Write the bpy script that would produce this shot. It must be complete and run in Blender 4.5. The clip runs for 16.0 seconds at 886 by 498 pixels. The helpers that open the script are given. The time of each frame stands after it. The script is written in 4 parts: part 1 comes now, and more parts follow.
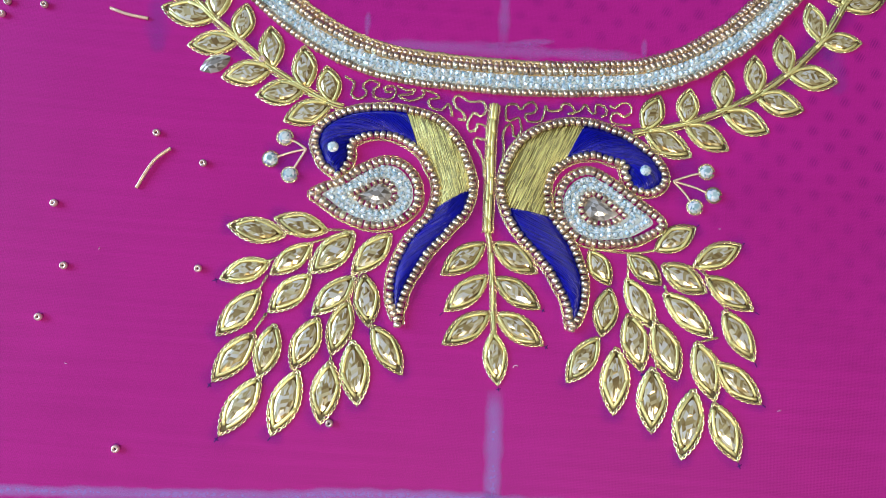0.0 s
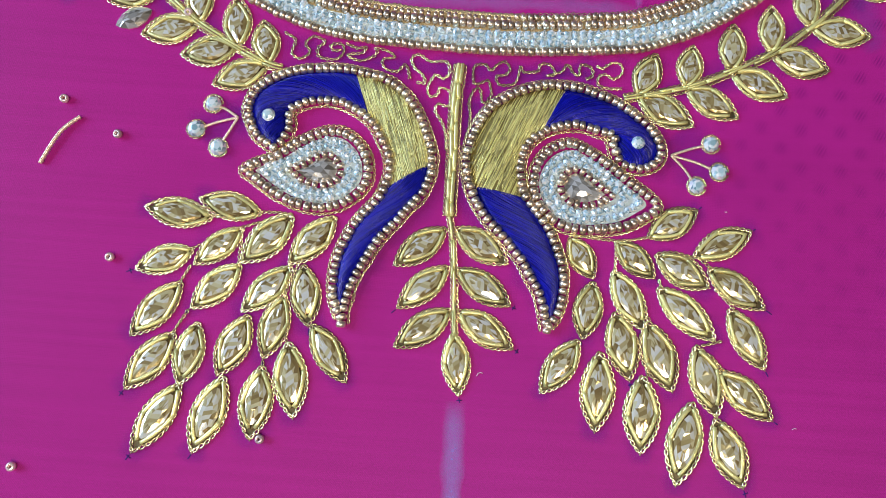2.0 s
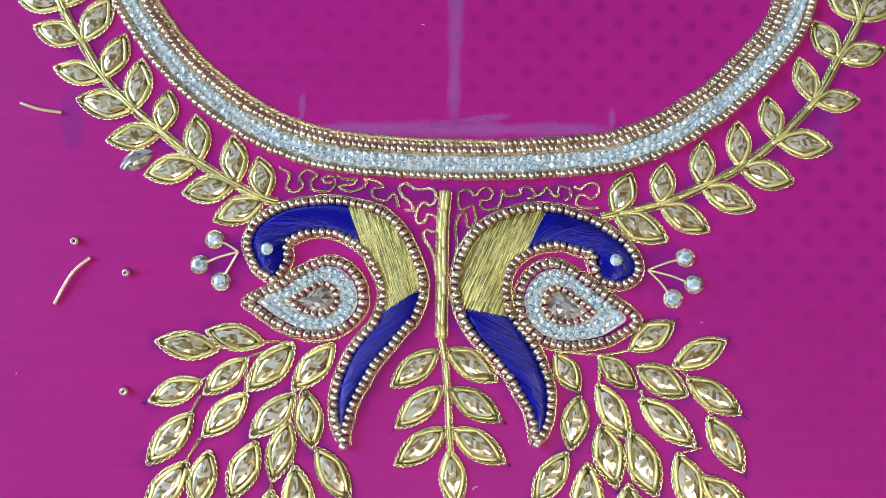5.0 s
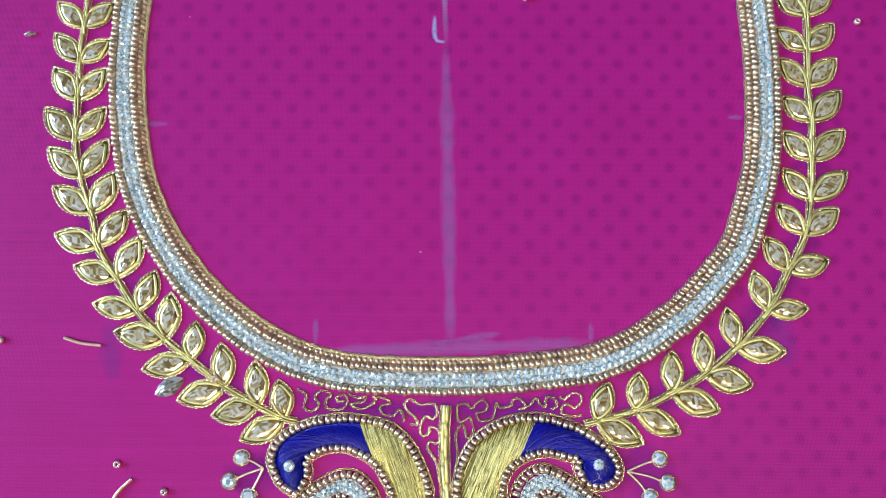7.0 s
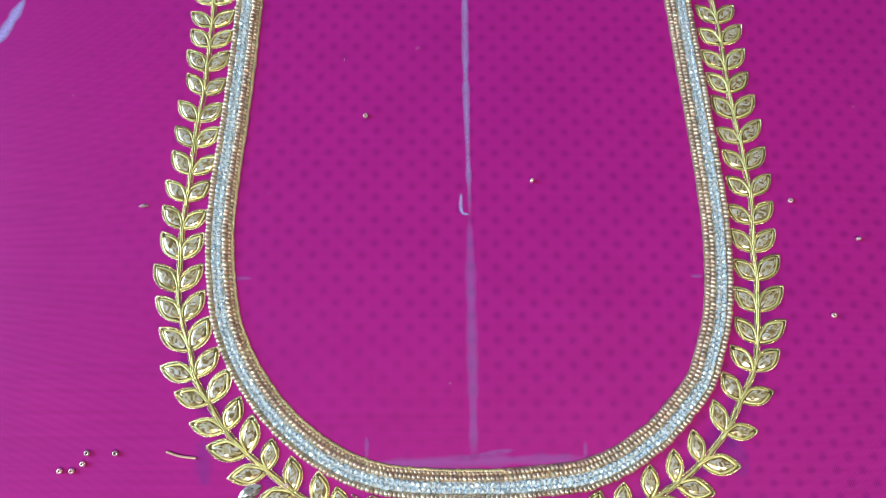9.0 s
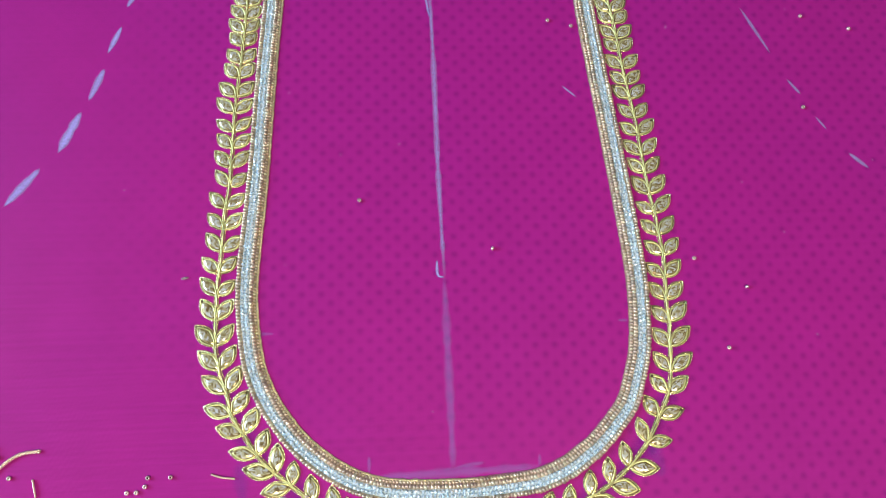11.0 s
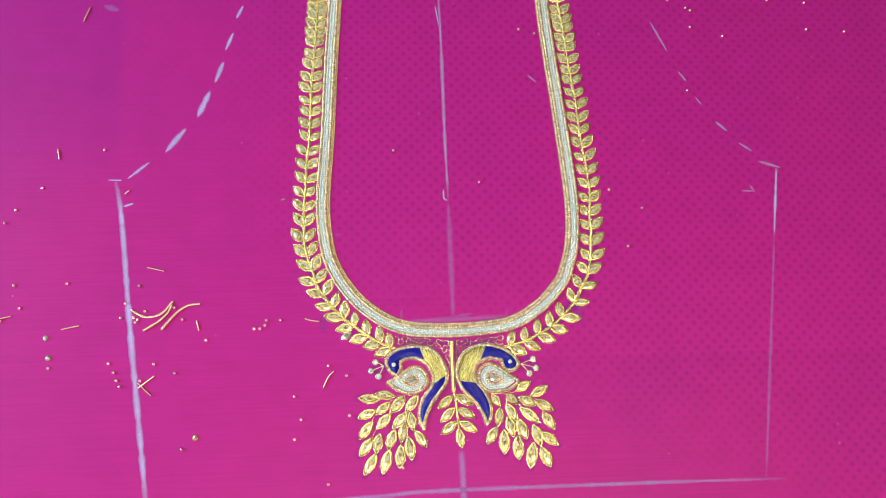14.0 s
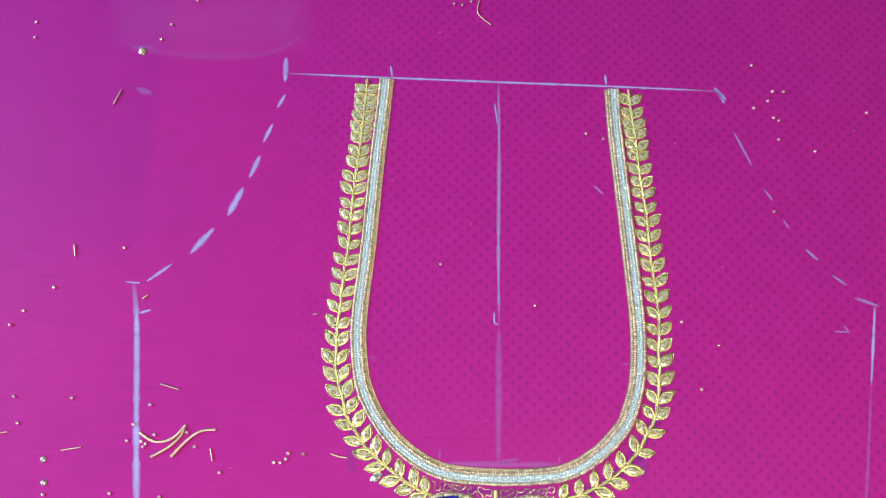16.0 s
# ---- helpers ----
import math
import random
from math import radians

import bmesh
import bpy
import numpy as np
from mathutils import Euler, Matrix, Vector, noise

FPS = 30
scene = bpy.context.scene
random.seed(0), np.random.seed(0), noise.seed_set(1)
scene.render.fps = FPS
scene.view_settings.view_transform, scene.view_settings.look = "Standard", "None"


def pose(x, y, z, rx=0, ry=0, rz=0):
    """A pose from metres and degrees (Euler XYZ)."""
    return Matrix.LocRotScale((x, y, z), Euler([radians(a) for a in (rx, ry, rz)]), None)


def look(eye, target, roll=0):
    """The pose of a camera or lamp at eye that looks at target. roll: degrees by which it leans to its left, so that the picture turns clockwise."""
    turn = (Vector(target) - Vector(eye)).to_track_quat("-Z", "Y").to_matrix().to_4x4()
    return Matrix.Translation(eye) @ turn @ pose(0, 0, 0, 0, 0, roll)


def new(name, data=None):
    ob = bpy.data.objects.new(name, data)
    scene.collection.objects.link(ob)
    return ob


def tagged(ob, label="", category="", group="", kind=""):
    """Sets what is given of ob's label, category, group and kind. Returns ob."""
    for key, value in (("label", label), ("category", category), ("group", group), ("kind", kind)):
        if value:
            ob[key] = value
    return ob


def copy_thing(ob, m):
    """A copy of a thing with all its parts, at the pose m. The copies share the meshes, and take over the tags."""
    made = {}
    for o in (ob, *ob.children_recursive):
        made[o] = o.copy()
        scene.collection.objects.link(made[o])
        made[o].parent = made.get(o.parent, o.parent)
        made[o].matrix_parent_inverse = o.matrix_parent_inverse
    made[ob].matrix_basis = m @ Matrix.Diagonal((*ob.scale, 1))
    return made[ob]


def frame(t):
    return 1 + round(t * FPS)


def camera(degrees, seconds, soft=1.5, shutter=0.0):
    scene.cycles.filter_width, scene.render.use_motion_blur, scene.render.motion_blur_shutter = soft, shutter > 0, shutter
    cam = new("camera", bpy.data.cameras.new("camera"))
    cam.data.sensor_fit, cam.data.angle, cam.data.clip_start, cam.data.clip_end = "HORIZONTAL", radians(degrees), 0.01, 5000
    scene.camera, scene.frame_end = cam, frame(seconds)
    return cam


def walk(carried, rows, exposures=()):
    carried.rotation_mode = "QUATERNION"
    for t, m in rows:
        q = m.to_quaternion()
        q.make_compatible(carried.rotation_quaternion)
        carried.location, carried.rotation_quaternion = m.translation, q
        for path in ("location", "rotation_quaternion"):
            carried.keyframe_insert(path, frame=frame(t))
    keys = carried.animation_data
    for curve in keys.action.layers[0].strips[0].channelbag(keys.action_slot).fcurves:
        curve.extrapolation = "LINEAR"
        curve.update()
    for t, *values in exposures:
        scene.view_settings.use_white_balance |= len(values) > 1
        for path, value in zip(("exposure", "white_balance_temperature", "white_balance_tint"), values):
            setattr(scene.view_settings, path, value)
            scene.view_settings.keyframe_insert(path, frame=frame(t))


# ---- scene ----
cam = camera(63.92, 16.0, soft=0.6)
PATH = [
    (0, (-0.01709, -0.07703, 0.19653), (-0.00277, 0.00309, -0.29680), 14.02),
    (0.5, (-0.00427, -0.08555, 0.18197), (-0.00273, -0.00516, -0.31153), 6.14),
    (1, (0.00023, -0.07926, 0.17310), (0.00232, -0.00629, -0.32154), 6.90),
    (1.5, (0.00076, -0.07103, 0.16845), (0.00268, -0.00038, -0.32653), 6.54),
    (2, (-0.00061, -0.07042, 0.16759), (0.00090, -0.00310, -0.32785), 5.46),
    (2.5, (-0.00097, -0.06847, 0.16976), (0.00088, -0.00118, -0.32568), 5.48),
    (3, (-0.00089, -0.06833, 0.17099), (-0.00008, -0.00336, -0.32477), 4.46),
    (3.2, (-0.00068, -0.07104, 0.17117), (0.00082, -0.00611, -0.32459), 4.94),
    (5.3, (0.00170, -0.02985, 0.18357), (0.00139, 0.03584, -0.31210), 0.59),
    (5.5, (0.00569, -0.02187, 0.18450), (0.00576, 0.04189, -0.31142), 0.25),
    (6, (-0.00008, -0.00801, 0.19196), (-0.00033, 0.05862, -0.30358), -0.50),
    (6.5, (0.00056, 0.00107, 0.20038), (0.00170, 0.06997, -0.29485), 0.67),
    (7, (-0.00149, 0.01305, 0.21365), (0.00260, 0.08678, -0.28087), 2.93),
    (7.5, (-0.01301, 0.02846, 0.23171), (-0.00549, 0.11705, -0.26032), 4.81),
    (8, (-0.02177, 0.03556, 0.24571), (-0.01311, 0.13222, -0.24478), 5.46),
    (8.5, (-0.01463, 0.03707, 0.25995), (-0.00625, 0.14441, -0.22832), 4.79),
    (9, (-0.01365, 0.03051, 0.27691), (-0.00607, 0.14710, -0.20925), 3.90),
    (9.5, (-0.01697, 0.03259, 0.29657), (-0.00962, 0.15618, -0.18786), 3.19),
    (10, (-0.01854, 0.02899, 0.30901), (-0.01042, 0.16070, -0.17326), 2.88),
    (10.2, (-0.01593, 0.03443, 0.31895), (-0.00440, 0.16347, -0.16397), 4.06),
    (12.3, (-0.01724, 0.01040, 0.43443), (0.01074, 0.14678, -0.04579), 9.23),
    (12.5, (-0.01990, 0.00531, 0.45131), (0.00778, 0.12912, -0.03233), 9.90),
    (13, (-0.03180, -0.03190, 0.48007), (-0.00390, 0.07701, -0.00713), 11.15),
    (13.5, (-0.03843, -0.03854, 0.52419), (-0.01162, 0.05322, 0.03341), 13.82),
    (14, (-0.03201, -0.04055, 0.55215), (-0.00710, 0.05856, 0.06270), 12.64),
    (14.5, (-0.02847, -0.03335, 0.56265), (-0.00671, 0.08013, 0.07619), 10.20),
    (15, (-0.02745, -0.03646, 0.57356), (-0.01549, 0.08207, 0.08796), 5.35),
    (15.5, (-0.00474, -0.02855, 0.55315), (0.00060, 0.09342, 0.06828), 2.58),
    (16, (-0.04632, 0.04139, 0.50639), (-0.04070, 0.16044, 0.02080), 4.72),
]
WHITE = [
    (0.0, -0.34, 6800, 10),
    (1.5, -0.42, 6800, 10),
    (5.5, -0.41, 6800, 10),
    (7.0, -0.33, 6800, 10),
    (9.5, -0.24, 6900, 9),
    (10.2, -0.23, 6900, 9),
    (12.3, -0.05, 7000, 8),
    (13.0, -0.01, 7000, 7),
    (13.5, 0.06, 9300, 7),
    (14.5, 0.06, 9300, 7),
    (15.0, 0.08, 8900, 6),
    (15.5, 0.08, 8900, 6),
    (16.0, 0.07, 7300, 6),
]
walk(cam, [(t, look(eye, target, roll)) for t, eye, target, roll in PATH], WHITE)

WINDOW_FILL_W, TUBE_FILL_W = 98, 14.5
SILK_A, SILK_B = (0.47, 0.015, 0.235), (0.385, 0.013, 0.245)

# ---- world, sky and assumed lamps ----
world = bpy.data.worlds.new("world")
scene.world = world
world.use_nodes = True
wn = world.node_tree
sky = wn.nodes.new("ShaderNodeTexSky")
sky.sky_type, sky.sun_disc = "NISHITA", False
sky.sun_elevation, sky.sun_rotation = radians(40), radians(60)
wn.links.new(sky.outputs[0], wn.nodes["Background"].inputs[0])
wn.nodes["Background"].inputs[1].default_value = 0.12


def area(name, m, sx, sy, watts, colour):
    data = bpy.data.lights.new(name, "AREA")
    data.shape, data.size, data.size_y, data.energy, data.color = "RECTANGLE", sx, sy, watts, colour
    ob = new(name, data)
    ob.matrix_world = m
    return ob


# unseen lamps, assumed: cool window fill at left, warm tube fill from the south
area("assumed_window_fill", look((-2.15, 0.25, 1.05), (0.1, 0.0, 0)), 1.6, 1.2, WINDOW_FILL_W, (0.44, 0.66, 1.0))
area("assumed_tube_fill", look((0.10, -0.52, 1.12), (0.05, -0.30, 0)), 1.2, 0.05, TUBE_FILL_W, (1.0, 0.90, 0.74))

MM = 0.001
rng = random.Random(7)


# ---- materials ----
def material(name, base, rough=0.5, metal=0.0, spread=0.0, scale=300.0, bump=0.0, bump_scale=900.0, by="object", coat=0.0, spec=0.5):
    """Base colour varied by noise and from piece to piece, with fine relief."""
    m = bpy.data.materials.new(name)
    m.use_nodes = True
    n, l = m.node_tree.nodes, m.node_tree.links
    p = n["Principled BSDF"]
    p.inputs["Roughness"].default_value, p.inputs["Metallic"].default_value = rough, metal
    p.inputs["Coat Weight"].default_value, p.inputs["Specular IOR Level"].default_value = coat, spec
    p.inputs["Coat Roughness"].default_value = 0.05
    co = n.new("ShaderNodeTexCoord")
    no = n.new("ShaderNodeTexNoise")
    no.inputs["Scale"].default_value, no.inputs["Detail"].default_value = scale, 4
    l.new(co.outputs["Object"], no.inputs["Vector"])
    if by == "object":
        r = n.new("ShaderNodeObjectInfo").outputs["Random"]
    else:
        r = n.new("ShaderNodeNewGeometry").outputs["Random Per Island"]
    add = n.new("ShaderNodeMath")
    add.operation = "ADD"
    l.new(no.outputs[0], add.inputs[0])
    l.new(r, add.inputs[1])
    ramp = n.new("ShaderNodeMapRange")
    ramp.inputs[1].default_value, ramp.inputs[2].default_value = 0.3, 1.7
    ramp.inputs[3].default_value, ramp.inputs[4].default_value = 1 - spread, 1 + spread
    l.new(add.outputs[0], ramp.inputs[0])
    mix = n.new("ShaderNodeVectorMath")
    mix.operation = "SCALE"
    mix.inputs[0].default_value = base
    l.new(ramp.outputs[0], mix.inputs["Scale"])
    l.new(mix.outputs[0], p.inputs["Base Color"])
    if bump:
        b = n.new("ShaderNodeBump")
        b.inputs["Strength"].default_value, b.inputs["Distance"].default_value = bump, 0.0002
        n2 = n.new("ShaderNodeTexNoise")
        n2.inputs["Scale"].default_value, n2.inputs["Detail"].default_value = bump_scale, 3
        l.new(co.outputs["Object"], n2.inputs["Vector"])
        l.new(n2.outputs[0], b.inputs["Height"])
        l.new(b.outputs[0], p.inputs["Normal"])
    return m


def crystal(name, stops, rough=0.08, metal=0.55):
    """Foil-backed faceted glass: the foil's reflections are painted as a random tone per facet."""
    m = bpy.data.materials.new(name)
    m.use_nodes = True
    n, l = m.node_tree.nodes, m.node_tree.links
    p = n["Principled BSDF"]
    p.inputs["Roughness"].default_value, p.inputs["Metallic"].default_value = rough, metal
    p.inputs["Coat Weight"].default_value, p.inputs["Coat Roughness"].default_value = 1.0, 0.03
    g = n.new("ShaderNodeNewGeometry")
    o = n.new("ShaderNodeObjectInfo")
    w = n.new("ShaderNodeTexWhiteNoise")
    w.noise_dimensions = "2D"
    c = n.new("ShaderNodeCombineXYZ")
    l.new(g.outputs["Random Per Island"], c.inputs[0])
    l.new(o.outputs["Random"], c.inputs[1])
    l.new(c.outputs[0], w.inputs["Vector"])
    r = n.new("ShaderNodeValToRGB")
    el = r.color_ramp.elements
    el[0].position, el[0].color = stops[0][0], (*stops[0][1], 1)
    el[1].position, el[1].color = stops[-1][0], (*stops[-1][1], 1)
    for pos, col in stops[1:-1]:
        e = el.new(pos)
        e.color = (*col, 1)
    l.new(w.outputs[0], r.inputs[0])
    l.new(r.outputs[0], p.inputs["Base Color"])
    return m


def fabric_material():
    """Magenta silk with a staggered woven dot, fine weft lines and slubs."""
    m = bpy.data.materials.new("magenta_silk")
    m.use_nodes = True
    n, l = m.node_tree.nodes, m.node_tree.links
    p = n["Principled BSDF"]

    def math_node(op, a, b=None, c=None):
        k = n.new("ShaderNodeMath")
        k.operation = op
        for i, v in enumerate((a, b, c)):
            if v is None:
                continue
            if isinstance(v, (int, float)):
                k.inputs[i].default_value = v
            else:
                l.new(v, k.inputs[i])
        return k.outputs[0]

    co = n.new("ShaderNodeTexCoord")
    sep = n.new("ShaderNodeSeparateXYZ")
    l.new(co.outputs["Object"], sep.inputs[0])
    x, y = sep.outputs[0], sep.outputs[1]

    def cell(ox, oy):
        u = math_node("SUBTRACT", math_node("FRACT", math_node("ADD", math_node("DIVIDE", x, 0.00978), 50 + ox)), 0.5)
        v = math_node("SUBTRACT", math_node("FRACT", math_node("ADD", math_node("DIVIDE", y, 0.00966), 50 + oy)), 0.5)
        return math_node("SQRT", math_node("ADD", math_node("MULTIPLY", u, u), math_node("MULTIPLY", v, v)))

    d = math_node("MINIMUM", cell(0.777, 0.730), cell(0.277, 0.230))
    dot = n.new("ShaderNodeMapRange")
    dot.interpolation_type = "SMOOTHSTEP"
    l.new(d, dot.inputs[0])
    dot.inputs[1].default_value, dot.inputs[2].default_value = 0.05, 0.26
    dot.inputs[3].default_value, dot.inputs[4].default_value = 1, 0
    hatch = math_node("ADD", math_node("MULTIPLY", math_node("SINE", math_node("MULTIPLY", math_node("ADD", math_node("MULTIPLY", x, 1.0), math_node("MULTIPLY", y, -0.55)), 7200.0)), 0.45), 0.55)
    big = n.new("ShaderNodeTexNoise")
    big.inputs["Scale"].default_value, big.inputs["Detail"].default_value = 9, 3
    l.new(co.outputs["Object"], big.inputs["Vector"])
    # the dot is woven into the body of the cloth, runs out towards its plain border and fades leftwards
    def ramp(value, a, b, lo, hi):
        k = n.new("ShaderNodeMapRange")
        k.interpolation_type = "SMOOTHSTEP"
        l.new(value, k.inputs[0])
        for q, v in enumerate((a, b, lo, hi)):
            k.inputs[q + 1].default_value = v
        return k.outputs[0]

    drift = math_node("MULTIPLY", math_node("SUBTRACT", big.outputs[0], 0.5), 0.12)
    body = ramp(math_node("ADD", math_node("ADD", math_node("MULTIPLY", x, 0.5), y), drift), -0.04, 0.08, 0.0, 1.0)
    inland = ramp(math_node("ADD", x, drift), -0.20, -0.08, 0.12, 1.0)
    reach = math_node("ADD", math_node("MULTIPLY", math_node("MULTIPLY", body, inland), 0.94), 0.06)
    amount = math_node("MULTIPLY", math_node("MULTIPLY", dot.outputs[0], hatch), reach)
    ground = n.new("ShaderNodeMix")
    ground.data_type = "RGBA"
    # more violet at upper left: gloss on the plain lining, tinted into the cloth
    lining_gloss = math_node("MULTIPLY", ramp(x, -0.268, -0.256, 1.0, 0.0), ramp(y, 0.10, 0.24, 0.0, 1.0))
    l.new(math_node("ADD", math_node("MULTIPLY", big.outputs[0], 0.8), math_node("MULTIPLY", lining_gloss, 0.5)), ground.inputs[0])
    ground.inputs[6].default_value, ground.inputs[7].default_value = (*SILK_A, 1), (*SILK_B, 1)
    mix = n.new("ShaderNodeMix")
    mix.data_type = "RGBA"
    l.new(math_node("MULTIPLY", amount, 0.70), mix.inputs[0])
    l.new(ground.outputs[2], mix.inputs[6])
    mix.inputs[7].default_value = (0.18, 0.005, 0.15, 1)
    # weft lines and slubs
    stretch = n.new("ShaderNodeVectorMath")
    stretch.operation = "MULTIPLY"
    stretch.inputs[1].default_value = (14, 620, 1)
    l.new(co.outputs["Object"], stretch.inputs[0])
    weft = n.new("ShaderNodeTexNoise")
    weft.inputs["Scale"].default_value, weft.inputs["Detail"].default_value = 1.0, 3
    l.new(stretch.outputs[0], weft.inputs["Vector"])
    fine = n.new("ShaderNodeTexNoise")
    fine.inputs["Scale"].default_value, fine.inputs["Detail"].default_value = 2600, 2
    l.new(co.outputs["Object"], fine.inputs["Vector"])
    tone = math_node("ADD", math_node("MULTIPLY", math_node("SUBTRACT", weft.outputs[0], 0.5), ramp(body, 0.0, 1.0, 0.28, 0.12)), math_node("MULTIPLY", fine.outputs[0], 0.64))
    twill = math_node("SINE", math_node("MULTIPLY", math_node("SUBTRACT", math_node("MULTIPLY", x, 0.8), y), 17000.0))
    cloud = n.new("ShaderNodeTexNoise")
    cloud.inputs["Scale"].default_value, cloud.inputs["Detail"].default_value = 45, 5
    l.new(co.outputs["Object"], cloud.inputs["Vector"])
    hem = math_node("MULTIPLY", ramp(math_node("ADD", y, math_node("MULTIPLY", drift, 0.04)), -0.019, -0.014, 0.05, 0.0), ramp(x, 0.03, 0.10, 0.35, 1.0))
    tone = math_node("ADD", math_node("ADD", tone, math_node("SUBTRACT", 0.65, hem)), math_node("MULTIPLY", twill, 0.10))
    tone = math_node("ADD", tone, math_node("MULTIPLY", math_node("SUBTRACT", cloud.outputs[0], 0.5), 0.16))
    sc = n.new("ShaderNodeVectorMath")
    sc.operation = "SCALE"
    l.new(mix.outputs[2], sc.inputs[0])
    l.new(tone, sc.inputs["Scale"])
    l.new(sc.outputs[0], p.inputs["Base Color"])
    p.inputs["Roughness"].default_value = 0.5
    p.inputs["Specular IOR Level"].default_value = 0.14
    p.inputs["Sheen Weight"].default_value = 0.07
    p.inputs["Sheen Roughness"].default_value = 0.4
    p.inputs["Sheen Tint"].default_value = (0.62, 0.45, 1.0, 1)
    b = n.new("ShaderNodeBump")
    b.inputs["Strength"].default_value, b.inputs["Distance"].default_value = 0.25, 0.0001
    weave = math_node("ADD", math_node("SINE", math_node("MULTIPLY", x, 16000.0)), math_node("SINE", math_node("MULTIPLY", y, 16000.0)))
    l.new(math_node("ADD", math_node("MULTIPLY", weave, 0.2), math_node("ADD", fine.outputs[0], weft.outputs[0])), b.inputs["Height"])
    l.new(b.outputs[0], p.inputs["Normal"])
    return m


def chalk_material(name, strength, colour=(0.50, 0.43, 0.88)):
    m = bpy.data.materials.new(name)
    m.use_nodes = True
    n, l = m.node_tree.nodes, m.node_tree.links
    p = n["Principled BSDF"]
    p.inputs["Base Color"].default_value = (*colour, 1)
    p.inputs["Roughness"].default_value, p.inputs["Specular IOR Level"].default_value = 0.95, 0.05
    co = n.new("ShaderNodeTexCoord")
    a = n.new("ShaderNodeTexNoise")
    a.inputs["Scale"].default_value, a.inputs["Detail"].default_value = 900, 4
    b = n.new("ShaderNodeTexNoise")
    b.inputs["Scale"].default_value = 60
    for k in (a, b):
        l.new(co.outputs["Object"], k.inputs["Vector"])
    mul = n.new("ShaderNodeMath")
    mul.operation = "MULTIPLY"
    l.new(a.outputs[0], mul.inputs[0])
    l.new(b.outputs[0], mul.inputs[1])
    r = n.new("ShaderNodeMapRange")
    r.inputs[1].default_value, r.inputs[2].default_value = 0.10, 0.36
    r.inputs[3].default_value, r.inputs[4].default_value = 0.52 * strength, 0.9 * strength
    dust = n.new("ShaderNodeAttribute")
    dust.attribute_name = "dust"
    soft = n.new("ShaderNodeMath")
    soft.operation = "MULTIPLY"
    l.new(mul.outputs[0], r.inputs[0])
    l.new(r.outputs[0], soft.inputs[0])
    l.new(dust.outputs["Fac"], soft.inputs[1])
    l.new(soft.outputs[0], p.inputs["Alpha"])
    return m


silk = fabric_material()
chalk = chalk_material("tailor_chalk", 1.0)
chalk_worn = chalk_material("tailor_chalk_thin", 0.6)
chalk_mid = chalk_material("tailor_chalk_worn", 0.5, (0.43, 0.36, 0.90))
chalk_faint = chalk_material("tailor_chalk_rubbed", 0.26, (0.42, 0.34, 0.88))
pale_film = chalk_material("pale_violet_film", 0.07, (0.42, 0.34, 0.80))
smudge = chalk_material("tracing_powder", 0.34, (0.10, 0.02, 0.36))
smudge_soft = chalk_material("tracing_powder_faint", 0.25, (0.16, 0.08, 0.50))
bead_gold = material("antique_gold_bead", (0.92, 0.72, 0.55), 0.30, 0.92, 0.42, 700)
bead_gold_joined = material("antique_gold_beads_joined", (0.92, 0.72, 0.55), 0.30, 0.92, 0.42, 700, by="island")
thread_gold = material("gold_chain_thread", (0.95, 0.77, 0.46), 0.25, 0.85, 0.5, 900, 0.5, 1800)
crevice_shade = material("gold_thread_crevice_shade", (0.11, 0.08, 0.035), 0.5, 0.3, 0.5, 1200, 0.8, 1500)
thread_olive = material("dull_gold_twist", (0.90, 0.78, 0.50), 0.32, 0.75, 0.5, 900, 0.5, 1800)
band_bed = material("old_gold_gap_fill", (0.48, 0.38, 0.22), 0.5, 0.3, 0.5, 1200, 0.8, 1500)
satin_gap_shade = material("olive_padding_gap_shade", (0.30, 0.25, 0.07), 0.5, 0.2, 0.4, 900, 0.5, 1500)
coil_gold = material("bright_gold_coil", (0.90, 0.83, 0.36), 0.26, 0.5, 0.38, 600, 0.6, 2200)
satin_gold = material("pale_gold_silk_thread", (0.86, 0.78, 0.32), 0.28, 0.45, 0.7, 500, 0.3, 2000, by="island")
# threads differ at random in tone, which also stands in for sheen streaks
satin_blue = material("royal_blue_silk_thread", (0.002, 0.004, 0.30), 0.22, 0.0, 0.7, 500, 0.3, 2000, by="island", spec=0.5)
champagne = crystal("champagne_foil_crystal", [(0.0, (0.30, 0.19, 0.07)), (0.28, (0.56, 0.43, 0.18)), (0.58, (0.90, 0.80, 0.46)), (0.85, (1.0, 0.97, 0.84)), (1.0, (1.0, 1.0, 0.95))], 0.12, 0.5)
rim_reflection = crystal("champagne_rim_reflection", [(0.0, (0.10, 0.05, 0.015)), (0.5, (0.34, 0.23, 0.08)), (1.0, (0.66, 0.50, 0.24))], 0.10, 0.65)
clear_ice = crystal("clear_ice_crystal", [(0.0, (0.14, 0.30, 0.34)), (0.3, (0.56, 0.78, 0.84)), (0.6, (0.88, 0.97, 0.98)), (1.0, (1.0, 1.0, 1.0))], 0.08, 0.25)
ice = crystal("ice_blue_crystal", [(0.0, (0.22, 0.36, 0.44)), (0.25, (0.50, 0.70, 0.80)), (0.55, (0.74, 0.88, 0.94)), (0.85, (1.0, 1.0, 1.0)), (1.0, (1.0, 1.0, 1.0))], 0.10, 0.3)
ice_base = material("ice_blue_foil", (0.70, 0.82, 0.87), 0.3, 0.2, 0.2, 900, 0.6, 1500)
silver = crystal("clear_foil_crystal", [(0.0, (0.25, 0.22, 0.18)), (0.5, (0.72, 0.68, 0.62)), (1.0, (1.0, 0.98, 0.95))], 0.1, 0.6)
